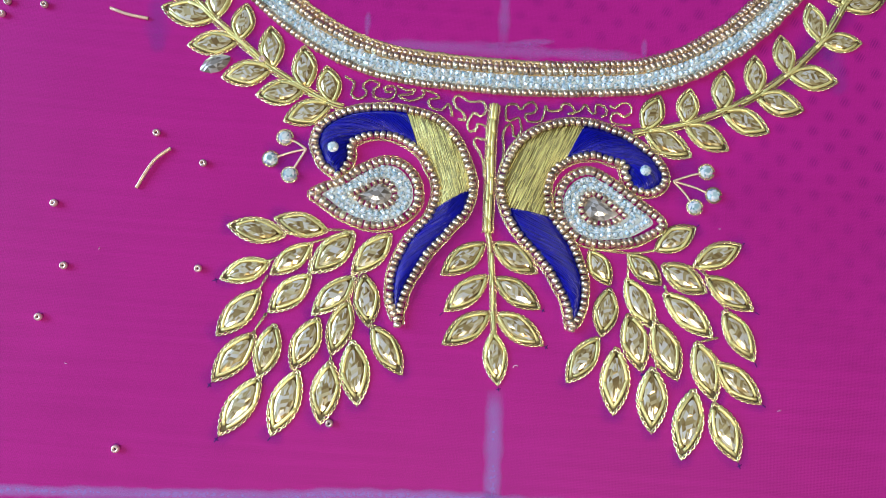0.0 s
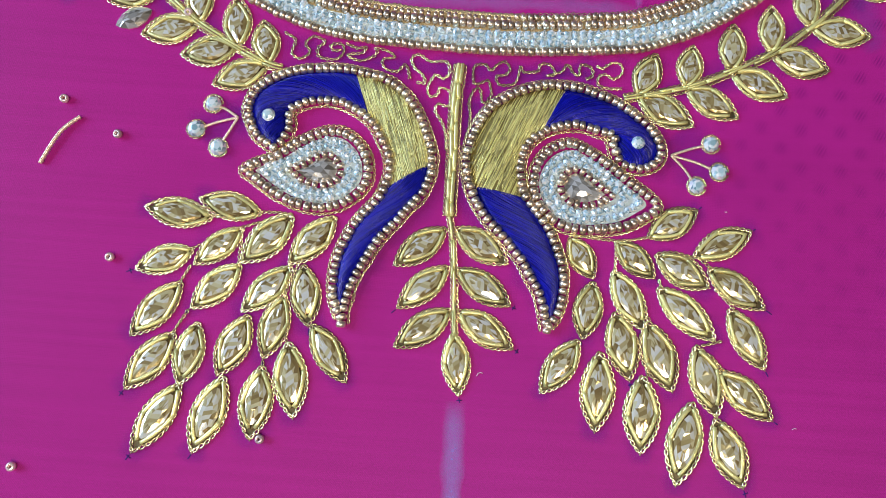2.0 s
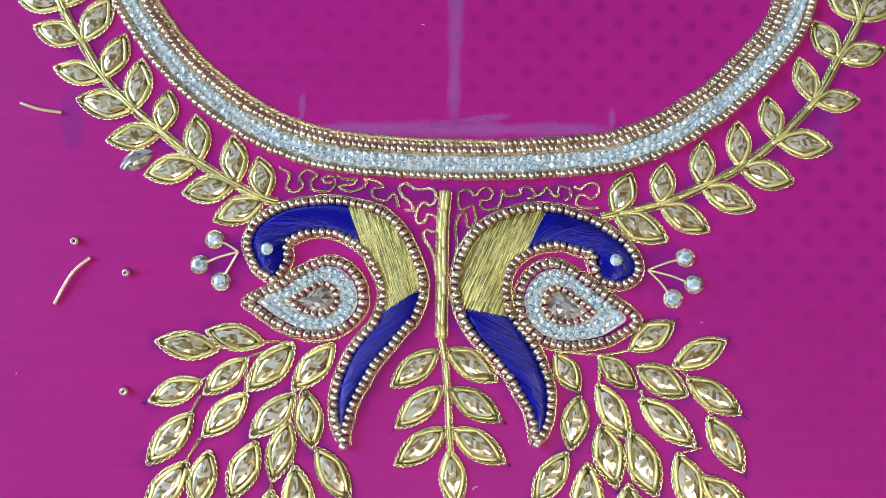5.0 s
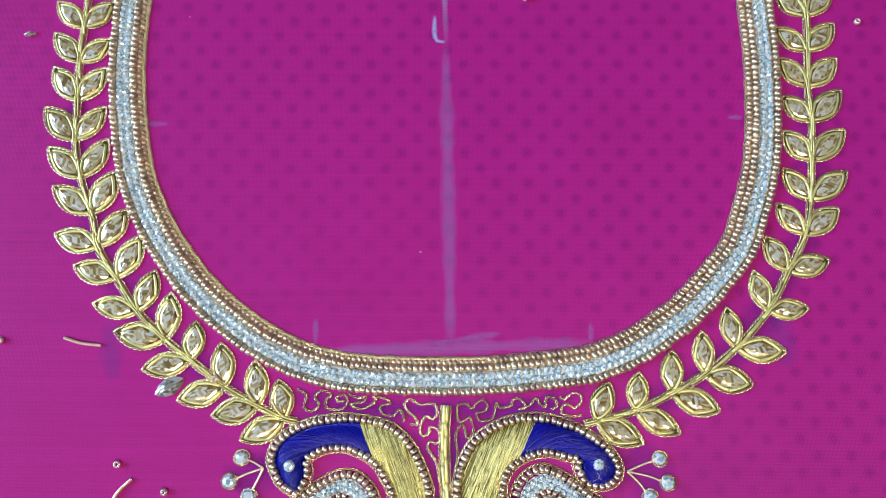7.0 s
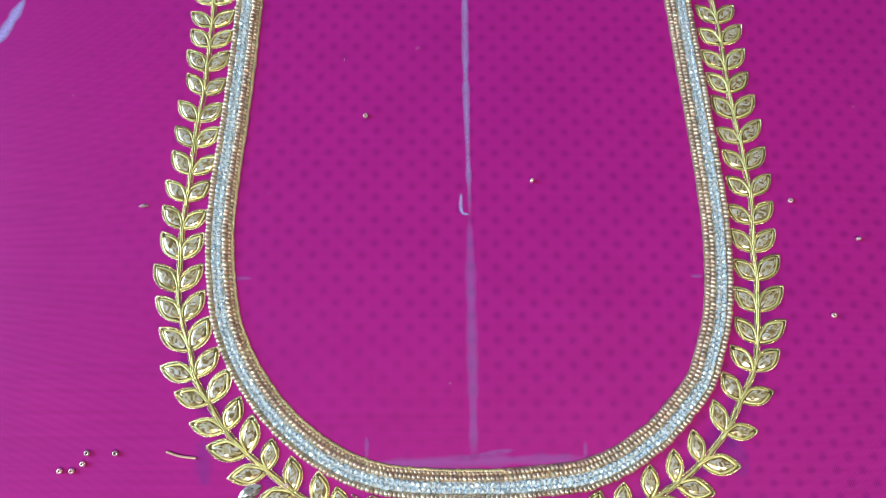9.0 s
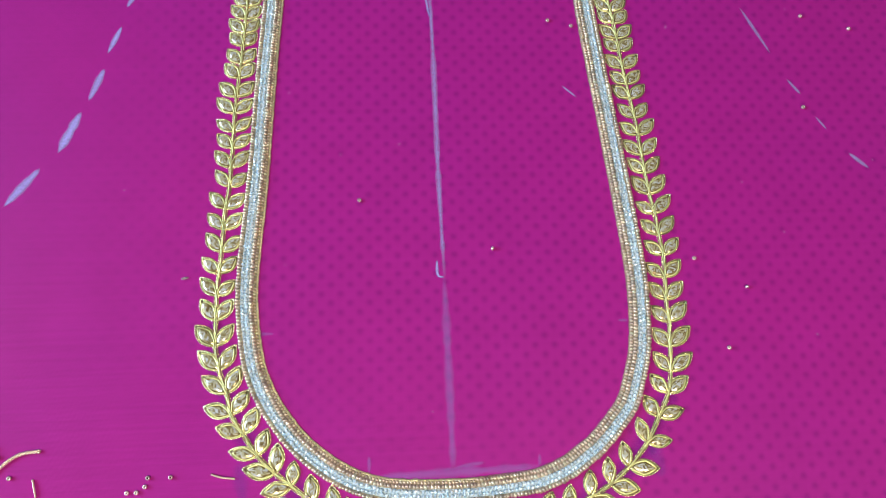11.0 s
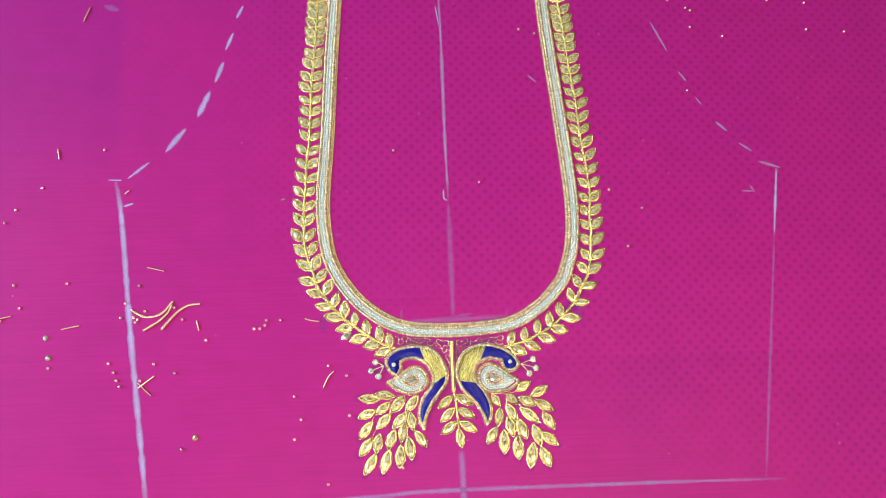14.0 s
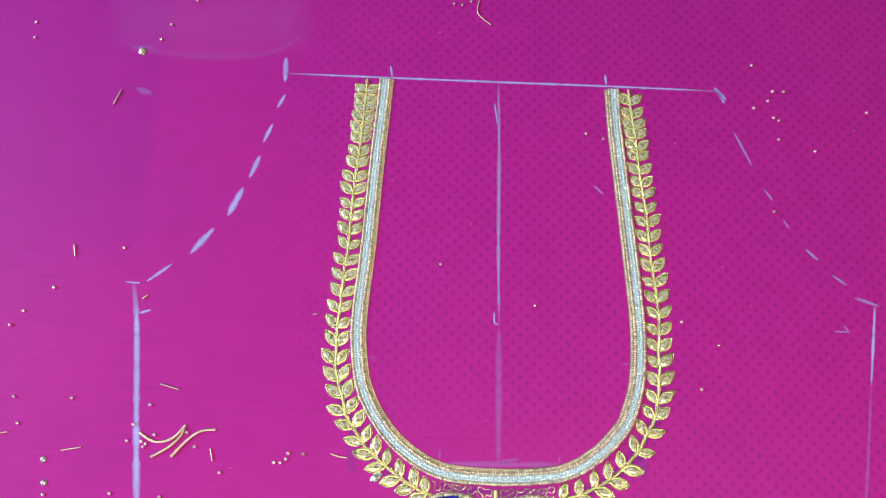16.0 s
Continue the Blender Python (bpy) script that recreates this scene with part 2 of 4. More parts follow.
coil_wire = material("loose_gold_wire", (0.92, 0.69, 0.52), 0.26, 0.35, 0.25, 400, 0.3, 1500)
wood = material("worn_brown_wood", (0.52, 0.24, 0.12), 0.5, 0.0, 0.3, 30, 0.4, 200)
plaster = material("dull_plaster", (0.30, 0.29, 0.28), 0.9, 0.0, 0.06, 3, 0.3, 120)
floor_grey = material("grey_cement", (0.22, 0.21, 0.20), 0.8, 0.0, 0.2, 6, 0.3, 60)
ink = material("blue_tracing_ink", (0.035, 0.008, 0.14), 0.9, 0.0, 0.2, 500)


# ---- geometry helpers (plan numbers in millimetres) ----
class Shape:
    """Collects vertices and faces for one mesh."""

    def __init__(self):
        self.v, self.f = [], []

    def mesh(self, name, mat, smooth=True):
        me = bpy.data.meshes.new(name)
        me.from_pydata([(a * MM, b * MM, c * MM) for a, b, c in self.v], [], self.f)
        me.polygons.foreach_set("use_smooth", [smooth] * len(me.polygons))
        me.materials.append(mat)
        me.update()
        return me

    def add(self, verts, faces):
        o = len(self.v)
        self.v += [tuple(v) for v in verts]
        self.f += [tuple(i + o for i in f) for f in faces]

    def tube(self, pts, r, sides=5, flat=1.0, taper=0.0):
        pts = [Vector(p) for p in pts]
        verts, faces, n = [], [], len(pts)
        for i, p in enumerate(pts):
            d = (pts[min(i + 1, n - 1)] - pts[max(i - 1, 0)]).normalized()
            s = d.cross(Vector((0, 0, 1)))
            s = s.normalized() if s.length > 1e-6 else Vector((1, 0, 0))
            u = s.cross(d)
            k = r * (1 - taper * abs(2 * i / max(n - 1, 1) - 1) ** 3)
            for j in range(sides):
                a = 2 * math.pi * j / sides
                verts.append(p + s * (k * math.cos(a)) + u * (k * flat * math.sin(a)))
        for i in range(n - 1):
            for j in range(sides):
                a, b = i * sides + j, i * sides + (j + 1) % sides
                faces.append((a, b, b + sides, a + sides))
        faces.append(tuple(range(sides))[::-1])
        faces.append(tuple((n - 1) * sides + j for j in range(sides)))
        self.add(verts, faces)


def pairs(nums):
    return [Vector((nums[i], nums[i + 1])) for i in range(0, len(nums), 2)]


def spline(pts, closed=False, step=0.5):
    """Even steps along a smooth curve through the points."""
    n = len(pts)
    fine = []
    for i in range(n if closed else n - 1):
        if closed:
            a, b, c, d = (pts[(i + k) % n] for k in (-1, 0, 1, 2))
        else:
            a, b, c, d = pts[max(i - 1, 0)], pts[i], pts[i + 1], pts[min(i + 2, n - 1)]
        for k in range(12):
            t = k / 12
            fine.append(0.5 * ((2 * b) + (c - a) * t + (2 * a - 5 * b + 4 * c - d) * t * t + (3 * b - a - 3 * c + d) * t ** 3))
    fine.append(pts[0].copy() if closed else pts[-1].copy())
    run = [0.0]
    for i in range(1, len(fine)):
        run.append(run[-1] + (fine[i] - fine[i - 1]).length)
    count = max(2, round(run[-1] / step))
    out, j = [], 0
    for i in range(count + (0 if closed else 1)):
        s = run[-1] * i / count
        while j < len(run) - 2 and run[j + 1] < s:
            j += 1
        k = (s - run[j]) / max(run[j + 1] - run[j], 1e-9)
        out.append(fine[j].lerp(fine[j + 1], min(k, 1)))
    return out


def normals(c, closed=False):
    n, out = len(c), []
    for i in range(n):
        a, b = (c[i - 1], c[(i + 1) % n]) if closed else (c[max(i - 1, 0)], c[min(i + 1, n - 1)])
        d = (b - a).normalized()
        out.append(Vector((-d.y, d.x)))
    return out


def offset(c, by, closed=False):
    return [p + q * by for p, q in zip(c, normals(c, closed))]


def chain(shape, curve, r=0.17, wide=0.34, pitch=1.7, z=0.34, closed=False, strands=2):
    """Twisted chain stitch: strands that wind round each other along a plan curve."""
    c = spline(curve, closed, pitch / 8)
    if closed:
        c = c + [c[0]]
    nn = normals(c)
    for k in range(strands):
        pts = []
        for i, (p, q) in enumerate(zip(c, nn)):
            a = 2 * math.pi * (i / 8 + k / strands)
            slack = noise.noise(Vector((p.x * 0.45, p.y * 0.45, wide)))
            w = wide * (1 + 0.5 * slack) * math.sin(a) + 0.14 * slack
            pts.append((p.x + q.x * w, p.y + q.y * w, z + 0.45 * wide * math.cos(a) + 0.03 * math.sin(1.7 * i)))
        shape.tube(pts, r, 4)


def part(name, data, material_, parent, label="", smooth=True, at=None):
    """One mesh object under a thing or a part. data: a Shape or a mesh."""
    me = data if isinstance(data, bpy.types.Mesh) else data.mesh(name, material_, smooth)
    ob = new(name, me)
    ob.parent = parent
    if at is not None:
        ob.matrix_basis = at
    if label:
        tagged(ob, label)
    return ob


def root(name, label, category, group="", at=None, kind=""):
    ob = new(name)
    ob.empty_display_size = 0.002
    if at is not None:
        ob.matrix_basis = at
    return tagged(ob, label, category, group, kind)


def box(shape, x0, x1, y0, y1, z0, z1, bev=0.0):
    bm = bmesh.new()
    bmesh.ops.create_cube(bm, size=1, matrix=Matrix.Translation(((x0 + x1) / 2, (y0 + y1) / 2, (z0 + z1) / 2)) @ Matrix.Diagonal((x1 - x0, y1 - y0, z1 - z0, 1)))
    if bev:
        bmesh.ops.bevel(bm, geom=bm.edges[:], offset=bev, segments=2, affect="EDGES")
    bm.verts.index_update()
    shape.add([v.co for v in bm.verts], [[v.index for v in f.verts] for f in bm.faces])
    bm.free()


def thing_box(name, x0, x1, y0, y1, z0, z1, mat, label, category, kind="structure", bev=0.0, parent=None):
    s = Shape()
    box(s, x0, x1, y0, y1, z0, z1, bev)
    ob = new(name, s.mesh(name, mat, False))
    if parent:
        ob.parent = parent
        return ob
    return tagged(ob, label, category, kind=kind)


# ---- assumed room that closes the place, all outside the view ----
thing_box("floor", -2200, 2200, -2000, 2400, -800, -750, floor_grey, "grey cement floor of the workroom", "floor")
thing_box("ceiling", -2200, 2200, -2000, 2400, 1900, 1950, plaster, "plain dull plaster ceiling", "ceiling")
thing_box("wall_north", -2200, 2200, 2400, 2500, -750, 1900, plaster, "plain dull plaster wall", "wall")
thing_box("wall_south", -2200, 2200, -2100, -2000, -750, 1900, plaster, "plain dull plaster wall", "wall")
thing_box("wall_east", 2200, 2300, -2000, 2400, -750, 1900, plaster, "plain dull plaster wall", "wall")
west = Shape()
for y0, y1, z0, z1 in ((-2000, -600, -750, 1900), (1100, 2400, -750, 1900), (-600, 1100, -750, 350), (-600, 1100, 1700, 1900)):
    box(west, -2300, -2200, y0, y1, z0, z1)
tagged(new("wall_west", west.mesh("wall_west", plaster, False)), "plain dull plaster wall with an assumed window opening", "wall", kind="structure")

# ---- stretching frame and cloth ----
frame_thing = root("embroidery_frame", "brown wooden stretching frame that carries the cloth", "frame", at=pose(0, 0, -0.75))
for nm, x0, x1, y0, y1 in (("rail", 401, 452, -560, 760), ("rail", -652, -601, -560, 760), ("crossbar", -601, 401, -555, -505), ("crossbar", -601, 401, 705, 755)):
    s = Shape()
    box(s, x0, x1, y0, y1, 706, 742, 5)
    part(nm, s, wood, frame_thing)
for x in (-626, 426):
    for y in (-530, 730):
        s = Shape()
        box(s, x - 22, x + 22, y - 22, y + 22, 0, 706, 4)
        part("leg", s, wood, frame_thing)

cloth = Shape()
NX, NY = 64, 64
for side_z in (0, -0.5):
    vs = []
    for j in range(NY + 1):
        for i in range(NX + 1):
            x, y = -640 + 1035 * i / NX, -540 + 1280 * j / NY
            vs.append((x, y, side_z))
    fs = [(a, a + 1, a + NX + 2, a + NX + 1) for j in range(NY) for a in range(j * (NX + 1), j * (NX + 1) + NX)]
    cloth.add(vs, fs if side_z == 0 else [f[::-1] for f in fs])
cloth_ob = tagged(new("fabric", cloth.mesh("fabric", silk)), "magenta silk cloth stretched flat, woven with small dots", "cloth", kind="structure")


# ---- tailor's chalk on the cloth ----
def chalk_line(nums, w0, w1, mat=chalk, lift=0.10, wob=0.45):
    """A rubbed chalk stroke, w0 wide at its ends and w1 in the middle."""
    c = spline(pairs(nums), False, 1.5)
    nn = normals(c)
    s, n = Shape(), len(c)
    vs, fade = [], []
    for i, (p, q) in enumerate(zip(c, nn)):
        k = i / (n - 1)
        w = (w0 + (w1 - w0) * math.sin(math.pi * k) ** 0.7) * (1 + wob * noise.noise(Vector((p.x * 0.2, p.y * 0.2, w1))))
        for j in range(7):
            a = p + q * (w * 0.65 * (1 - j / 3))
            vs.append((a.x, a.y, lift))
            fade.append(math.sin(math.pi * j / 6) * min(1.0, 8 * k + 0.15, 8 * (1 - k) + 0.15))
    s.add(vs, [(a, a + 1, a + 8, a + 7) for i in range(n - 1) for a in range(7 * i, 7 * i + 6)])
    ob = part("chalk_line", s, mat, cloth_ob, "pale lavender tailor's chalk line")
    ob.data.attributes.new("dust", "FLOAT", "POINT").data.foreach_set("value", fade)
    return ob


for nums, w0, w1 in (
        ([-167.5, 301.5, -84.9, 301.2, -1.7, 301.1, 82.4, 301.2, 170.6, 300.7], 1.5, 1.9),
        ([-168.2, 315.8, -167.2, 293.9], 1.2, 4.2), ([-86.5, 312.1, -84.4, 301.6], 0.8, 2.0), ([81.9, 311.8, 82.9, 301.7], 0.8, 2.0),
        ([167.3, 304.0, 176.6, 292.9], 1.0, 3.4), ([-165.8, 284.2, -171.5, 271.8], 0.6, 3.0), ([-173.3, 259.6, -179.7, 242.7], 0.6, 3.0),
        ([-180.6, 233.4, -187.2, 214.3], 0.6, 4.2), ([-190.6, 207.7, -200.4, 184.0], 0.6, 4.6), ([-208.6, 175.6, -224.7, 154.6], 0.6, 4.6),
        ([-236.0, 147.3, -253.4, 133.0], 0.6, 2.4), ([-268.6, 132.6, -256.9, 132.1], 0.6, 1.6),
        ([-262.0, 131.5, -255.5, 99.6, -243.8, 10.4, -229.2, -90.0, -225.5, -118], 3.2, 4.2), ([-255.5, 110.4, -246.8, 113.1], 0.8, 1.6),
        ([170.6, 300.7, 174.8, 290.2], 1.0, 2.2), ([180.1, 268.2, 193.5, 238.5], 0.5, 1.9), ([200.5, 221.5, 207.0, 212.1], 0.5, 1.7),
        ([213.1, 198.0, 218.2, 190.2], 0.5, 1.2), ([228.0, 175.8, 237.8, 166.6], 0.5, 2.2), ([245.6, 157.0, 256.9, 148.9], 0.5, 2.0),
        ([260.7, 140.3, 279.5, 134.3], 0.6, 2.6), ([275.7, 135.3, 266.5, 77.0], 1.6, 2.2), ([243.5, 115.0, 255.2, 114.6], 0.6, 1.6), ([250.6, 120.2, 255.4, 113.6], 0.4, 1.1),
        ([-1.7, 301.0, -0.3, 243.3, 0.3, 166.2, 1.6, 111.5], 1.5, 2.7), ([1.6, 111.5, -1.8, 112.5, -2.0, 120.5], 0.9, 1.4),
        ([-4.5, 283.5, -1.4, 263.5], 0.6, 1.4), ([71.2, 219.3, 79.1, 212.0], 0.3, 1.0)):
    chalk_line(nums, w0, w1, chalk_worn if w1 == 2.7 or 180 < nums[0] < 262 else chalk)
for nums, w0, w1 in (
        ([266.5, 77.0, 258.0, 22.6, 236.5, -112.3], 1.4, 2.6), ([1.4, 111.0, 2.0, 60.9, 2.4, 14.5], 1.8, 4.2), ([5.2, -82.9, 5.6, -96.7, 6.2, -130], 4.4, 4.8),
        ([-225, -118, -125.1, -116.6, -53.6, -114.1, -11.7, -112.0, 151.4, -111.7, 251.9, -112.4], 1.8, 3.0),
        ([-38.8, 14.0, 1.8, 15.2, 45.4, 16.4], 2.0, 4.4), ([-37.9, 24.1, -37.8, 15.5], 0.8, 1.6), ([44.4, 22.5, 44.4, 16.1], 0.8, 1.6),
        ([-3.7, 16.0, 17.8, 19.4], 0.8, 2.2),         ([-93.5, 84.6, -84.7, 84.6], 0.8, 1.6), ([89.3, 86.3, 94.6, 86.3], 0.8, 1.6)):
    chalk_line(nums, w0, w1, chalk_mid if w1 > 4.5 or len(nums) == 12 else chalk_faint, 0.14)


# ---- beads and stones ----
def bead_mesh(name, mat, segs=10):
    """A drum-shaped seed bead strung along x, with rounded rims and a hole."""
    prof = [(-0.58, 0.36), (-0.72, 0.66), (-0.52, 1.0), (0.0, 1.1), (0.52, 1.0), (0.72, 0.66), (0.58, 0.36)]
    s = Shape()
    vs = [(x, r * math.cos(2 * math.pi * k / segs), r * math.sin(2 * math.pi * k / segs)) for x, r in prof for k in range(segs)]
    n = len(prof)
    fs = []
    for i in range(n):
        for k in range(segs):
            a, b = i * segs + k, i * segs + (k + 1) % segs
            c, d = ((i + 1) % n) * segs + (k + 1) % segs, ((i + 1) % n) * segs + k
            fs.append((a, d, c, b))
    s.add(vs, fs)
    return s.mesh(name, mat)


BEADS = [bead_mesh("bead", bead_gold, 9)]
bead_proto = [(v.co.copy() / MM) for v in BEADS[0].vertices]
bead_faces = [tuple(p.vertices) for p in BEADS[0].polygons]


def faceted(outline, z0, z1, z2, inner=0.62, table=0.3, jitter=0.0, r=rng):
    """A cut stone: girdle, crown facets and table, every facet a face of its own."""
    n = len(outline)
    c = sum(outline, Vector((0, 0))) / n
    def ring(k, z, j):
        return [Vector((*(c + (p - c) * k), z)) + Vector((r.uniform(-j, j), r.uniform(-j, j), r.uniform(-j, j))) for p in outline]
    low, mid = ring(1, z0, 0), ring(inner, z1, jitter)
    top = [Vector((*(c + (outline[i] - c) * table), z2)) for i in range(0, n, 2)]
    bot = ring(1, 0.02, 0)
    tris = []
    for i in range(n):
        j = (i + 1) % n
        tris += [(bot[i], bot[j], low[j], low[i]), (low[i], low[j], mid[i]), (low[j], mid[j], mid[i])]
    m = len(top)
    for i in range(m):
        a, b, d = mid[2 * i], mid[(2 * i + 1) % n], mid[(2 * i + 2) % n]
        tris += [(a, b, top[i]), (b, top[(i + 1) % m], top[i]), (b, d, top[(i + 1) % m])]
    tris.append(tuple(top))
    return tris


def tris_to(shape, tris, m=None):
    for f in tris:
        shape.add([(m @ v if m else v) for v in f], [tuple(range(len(f)))])


def lens(length, half, n=16, x0=0.0, fat=1.0):
    """A marquise outline, pointed at both ends."""
    out = []
    for i in range(n):
        a = 2 * math.pi * i / n
        s = 0.5 + 0.5 * math.cos(a)
        w = half * (4 * s * (1 - s)) ** fat
        out.append(Vector((x0 + length * s, w if a <= math.pi else -w)))
    return out


def bead_row(curve, parent, pitch=1.8, size=1.0, z=0.95, closed=False, as_part=lambda p: True, joined=None, wide=0.98):
    """Beads strung along a plan curve, each a part, or added to a joined mesh."""
    for i, (p, q) in enumerate(zip(*(lambda c: (c, normals(c, closed)))(spline(curve, closed, pitch)))):
        ang = math.atan2(-q.x, q.y) + rng.gauss(0, 0.09)
        k = size * rng.uniform(0.92, 1.08)
        m = Matrix.Translation((p.x + rng.gauss(0, 0.08), p.y + rng.gauss(0, 0.08), z * k + rng.gauss(0, 0.06))) @ Matrix.Rotation(ang, 4, "Z") @ Matrix.Rotation(rng.gauss(0, 0.12), 4, "Y") @ Matrix.Diagonal((k * 0.97, k * wide, k * 0.95, 1))
        if as_part(p):
            t = m.copy()
            t.translation *= MM
            part("bead", BEADS[0], None, parent, at=t)
        else:
            joined.add([m @ v for v in bead_proto], bead_faces)


def chip_meshes(name, mat, count, size):
    out = []
    for k in range(count):
        ring = [Vector((size * math.cos(a) * rng.uniform(0.78, 1.22), size * math.sin(a) * rng.uniform(0.78, 1.22))) for a in (2 * math.pi * i / 6 for i in range(6))]
        s = Shape()
        tris_to(s, faceted(ring, 0.55, 1.15, 1.35, 0.66, 0.34, 0.1))
        out.append(s.mesh(name, mat, False))
    return out


CHIPS = chip_meshes("strip_stone", ice, 6, 1.12)
chip_proto = [([v.co.copy() / MM for v in me.vertices], [tuple(p.vertices) for p in me.polygons]) for me in CHIPS]


def stone_row(curve, parent, pitch, closed=False, z=0.25, size=1.0, as_part=lambda p: True, joined=None):
    for p in spline(curve, closed, pitch):
        k = rng.randrange(len(CHIPS))
        m = Matrix.Translation((p.x + rng.gauss(0, 0.13), p.y + rng.gauss(0, 0.13), z + rng.uniform(0, 0.2))) @ Matrix.Rotation(rng.uniform(0, 6.28), 4, "Z") @ Matrix.Rotation(rng.gauss(0, 0.22), 4, "X") @ Matrix.Diagonal((size * rng.uniform(0.85, 1.15), size * rng.uniform(0.85, 1.1), size, 1))
        if as_part(p):
            t = m.copy()
            t.translation *= MM
            part("strip_stone", CHIPS[k], None, parent, at=t)
        else:
            joined.add([m @ v for v in chip_proto[k][0]], chip_proto[k][1])


# ---- neckline band ----
BAND = pairs([-89.8, 299.5, -91.4, 269.1, -93.0, 242.9, -94.6, 209.0, -95.6, 183.5, -96.6, 165.1, -97.5, 149.7, -98.5, 137.2, -99.5, 122.5, -100.0, 107.0,
              -99.5, 95.3, -97.9, 82.4, -95.5, 69.8, -92.5, 60.9, -88.3, 52.1, -82.3, 42.6, -73.3, 31.5, -62.8, 22.2, -50.8, 14.4, -37.3, 8.9, -22.3, 6.4, 1.4, 5.6])
BAND += pairs([19.1, 6.2, 40.8, 8.4, 49.7, 10.8, 56.9, 13.8, 62.4, 16.8, 67.0, 20.1, 72.6, 23.9, 76.3, 27.3, 80.5, 31.5, 84.5, 36.0, 88.8, 40.9, 92.2, 46.3, 95.4, 54.9, 98.3, 63.4, 100.0, 70.2, 101.4, 80.1, 102.2, 90.4,
               102.6, 106.6, 102.0, 121.1, 101.0, 135.9, 99.8, 151.1, 98.4, 166.7, 97.0, 182.6, 95.3, 203.0, 93.6, 220.0, 91.7, 241.6, 89.4, 268.5, 88.0, 298.0])
band_line = spline(BAND, False, 2.0)
band = root("neckline_band", "U-shaped neckline band of ice-blue stones between gold beads", "trim")
near = lambda p: p.y < 62
rest = Shape()
bead_row(offset(band_line, -3.35), band, 1.72, 1.1, as_part=near, joined=rest)
bead_row(offset(band_line, 3.45), band, 1.72, 1.1, as_part=near, joined=rest)
half = len(band_line) // 2 + 6
bead_row(offset(band_line, 5.55)[half:], band, 1.62, 0.9, 0.85, as_part=near, joined=rest)
bead_row(offset(band_line, 5.2)[:half], band, 1.66, 0.74, 0.8, as_part=near, joined=rest)
tagged(part("bead_row", rest, bead_gold_joined, band, "antique gold seed beads in rows"), kind="stuff")
# strip added in brownish gold so that no cloth shows between the rows
bed = Shape()
a, b = offset(band_line, 6.5), offset(band_line, -4.1)
bed.add([(p.x, p.y, 0.16) for k in range(len(a)) for p in (a[k], b[k])], [(2 * i + 1, 2 * i + 3, 2 * i + 2, 2 * i) for i in range(len(a) - 1)])
part("thread_bed", bed, band_bed, band, "dull old-gold strip filling the gaps under the beads")
strip = Shape()
a, b = offset(band_line, 2.15), offset(band_line, -2.15)
n = len(a)
strip.add([(p.x, p.y, z) for z in (0.35,) for k in range(n) for p in (a[k], b[k])] , [(2 * i + 1, 2 * i + 3, 2 * i + 2, 2 * i) for i in range(n - 1)])
part("strip_backing", strip, ice_base, band, "ice-blue foil strip under the stones")
rest = Shape()
near_low = lambda p: p.y < 42
for k in (-1.1, 1.1):
    stone_row(offset(band_line, k), band, 1.95, as_part=near_low, joined=rest)
tagged(part("stone_row", rest, ice, band, "ice-blue cut stones in rows", smooth=False), kind="stuff")
cord = Shape()
chain(cord, offset(band_line, 6.25)[:half + 2], 0.20, 0.34, 2.2, 0.45, False, 3)
part("gold_cord", cord, thread_olive, band, "twisted gold edging cord")
edge = Shape()
chain(edge, offset(band_line, 6.6), 0.14, 0.36, 2.8, 0.28)
part("chain_edge", edge, thread_olive, band)


# ---- leaves ----
LEAF = 14.0


def marquise(length, half, x0, r):
    """A pointed stone cut in four tiers of staggered facets round a small table."""
    n = 14
    rings = []
    for tier, (k, z) in enumerate(((1.0, 0.02), (1.0, 0.5), (0.86, 0.95), (0.64, 1.22), (0.36, 1.38))):
        edge_line = lens(length * k, half * k, n, x0 + length * (1 - k) / 2, 0.8)
        if tier > 1 and tier % 2 == 0:
            edge_line = [edge_line[i].lerp(edge_line[(i + 1) % n], 0.5) for i in range(n)]
        rings.append([Vector((p.x + r.uniform(-0.05, 0.05), p.y + r.uniform(-0.05, 0.05), z + (r.uniform(-0.06, 0.06) if tier > 1 else 0))) for p in edge_line])
    rim, crown = [], []
    for tier, (a, b) in enumerate(zip(rings, rings[1:])):
        for i in range(n):
            j = (i + 1) % n
            if tier == 2:
                crown.append((a[i], a[j], b[j], b[i]))
            else:
                (rim if tier < 2 else crown).extend([(a[i], a[j], b[i]), (a[j], b[j], b[i])])
    q = rings[-1]
    crown += [(q[0], q[1], q[2], q[-2], q[-1])] + [(q[i], q[i + 1], q[-i - 1], q[-i]) for i in range(2, n // 2)]
    return rim, crown


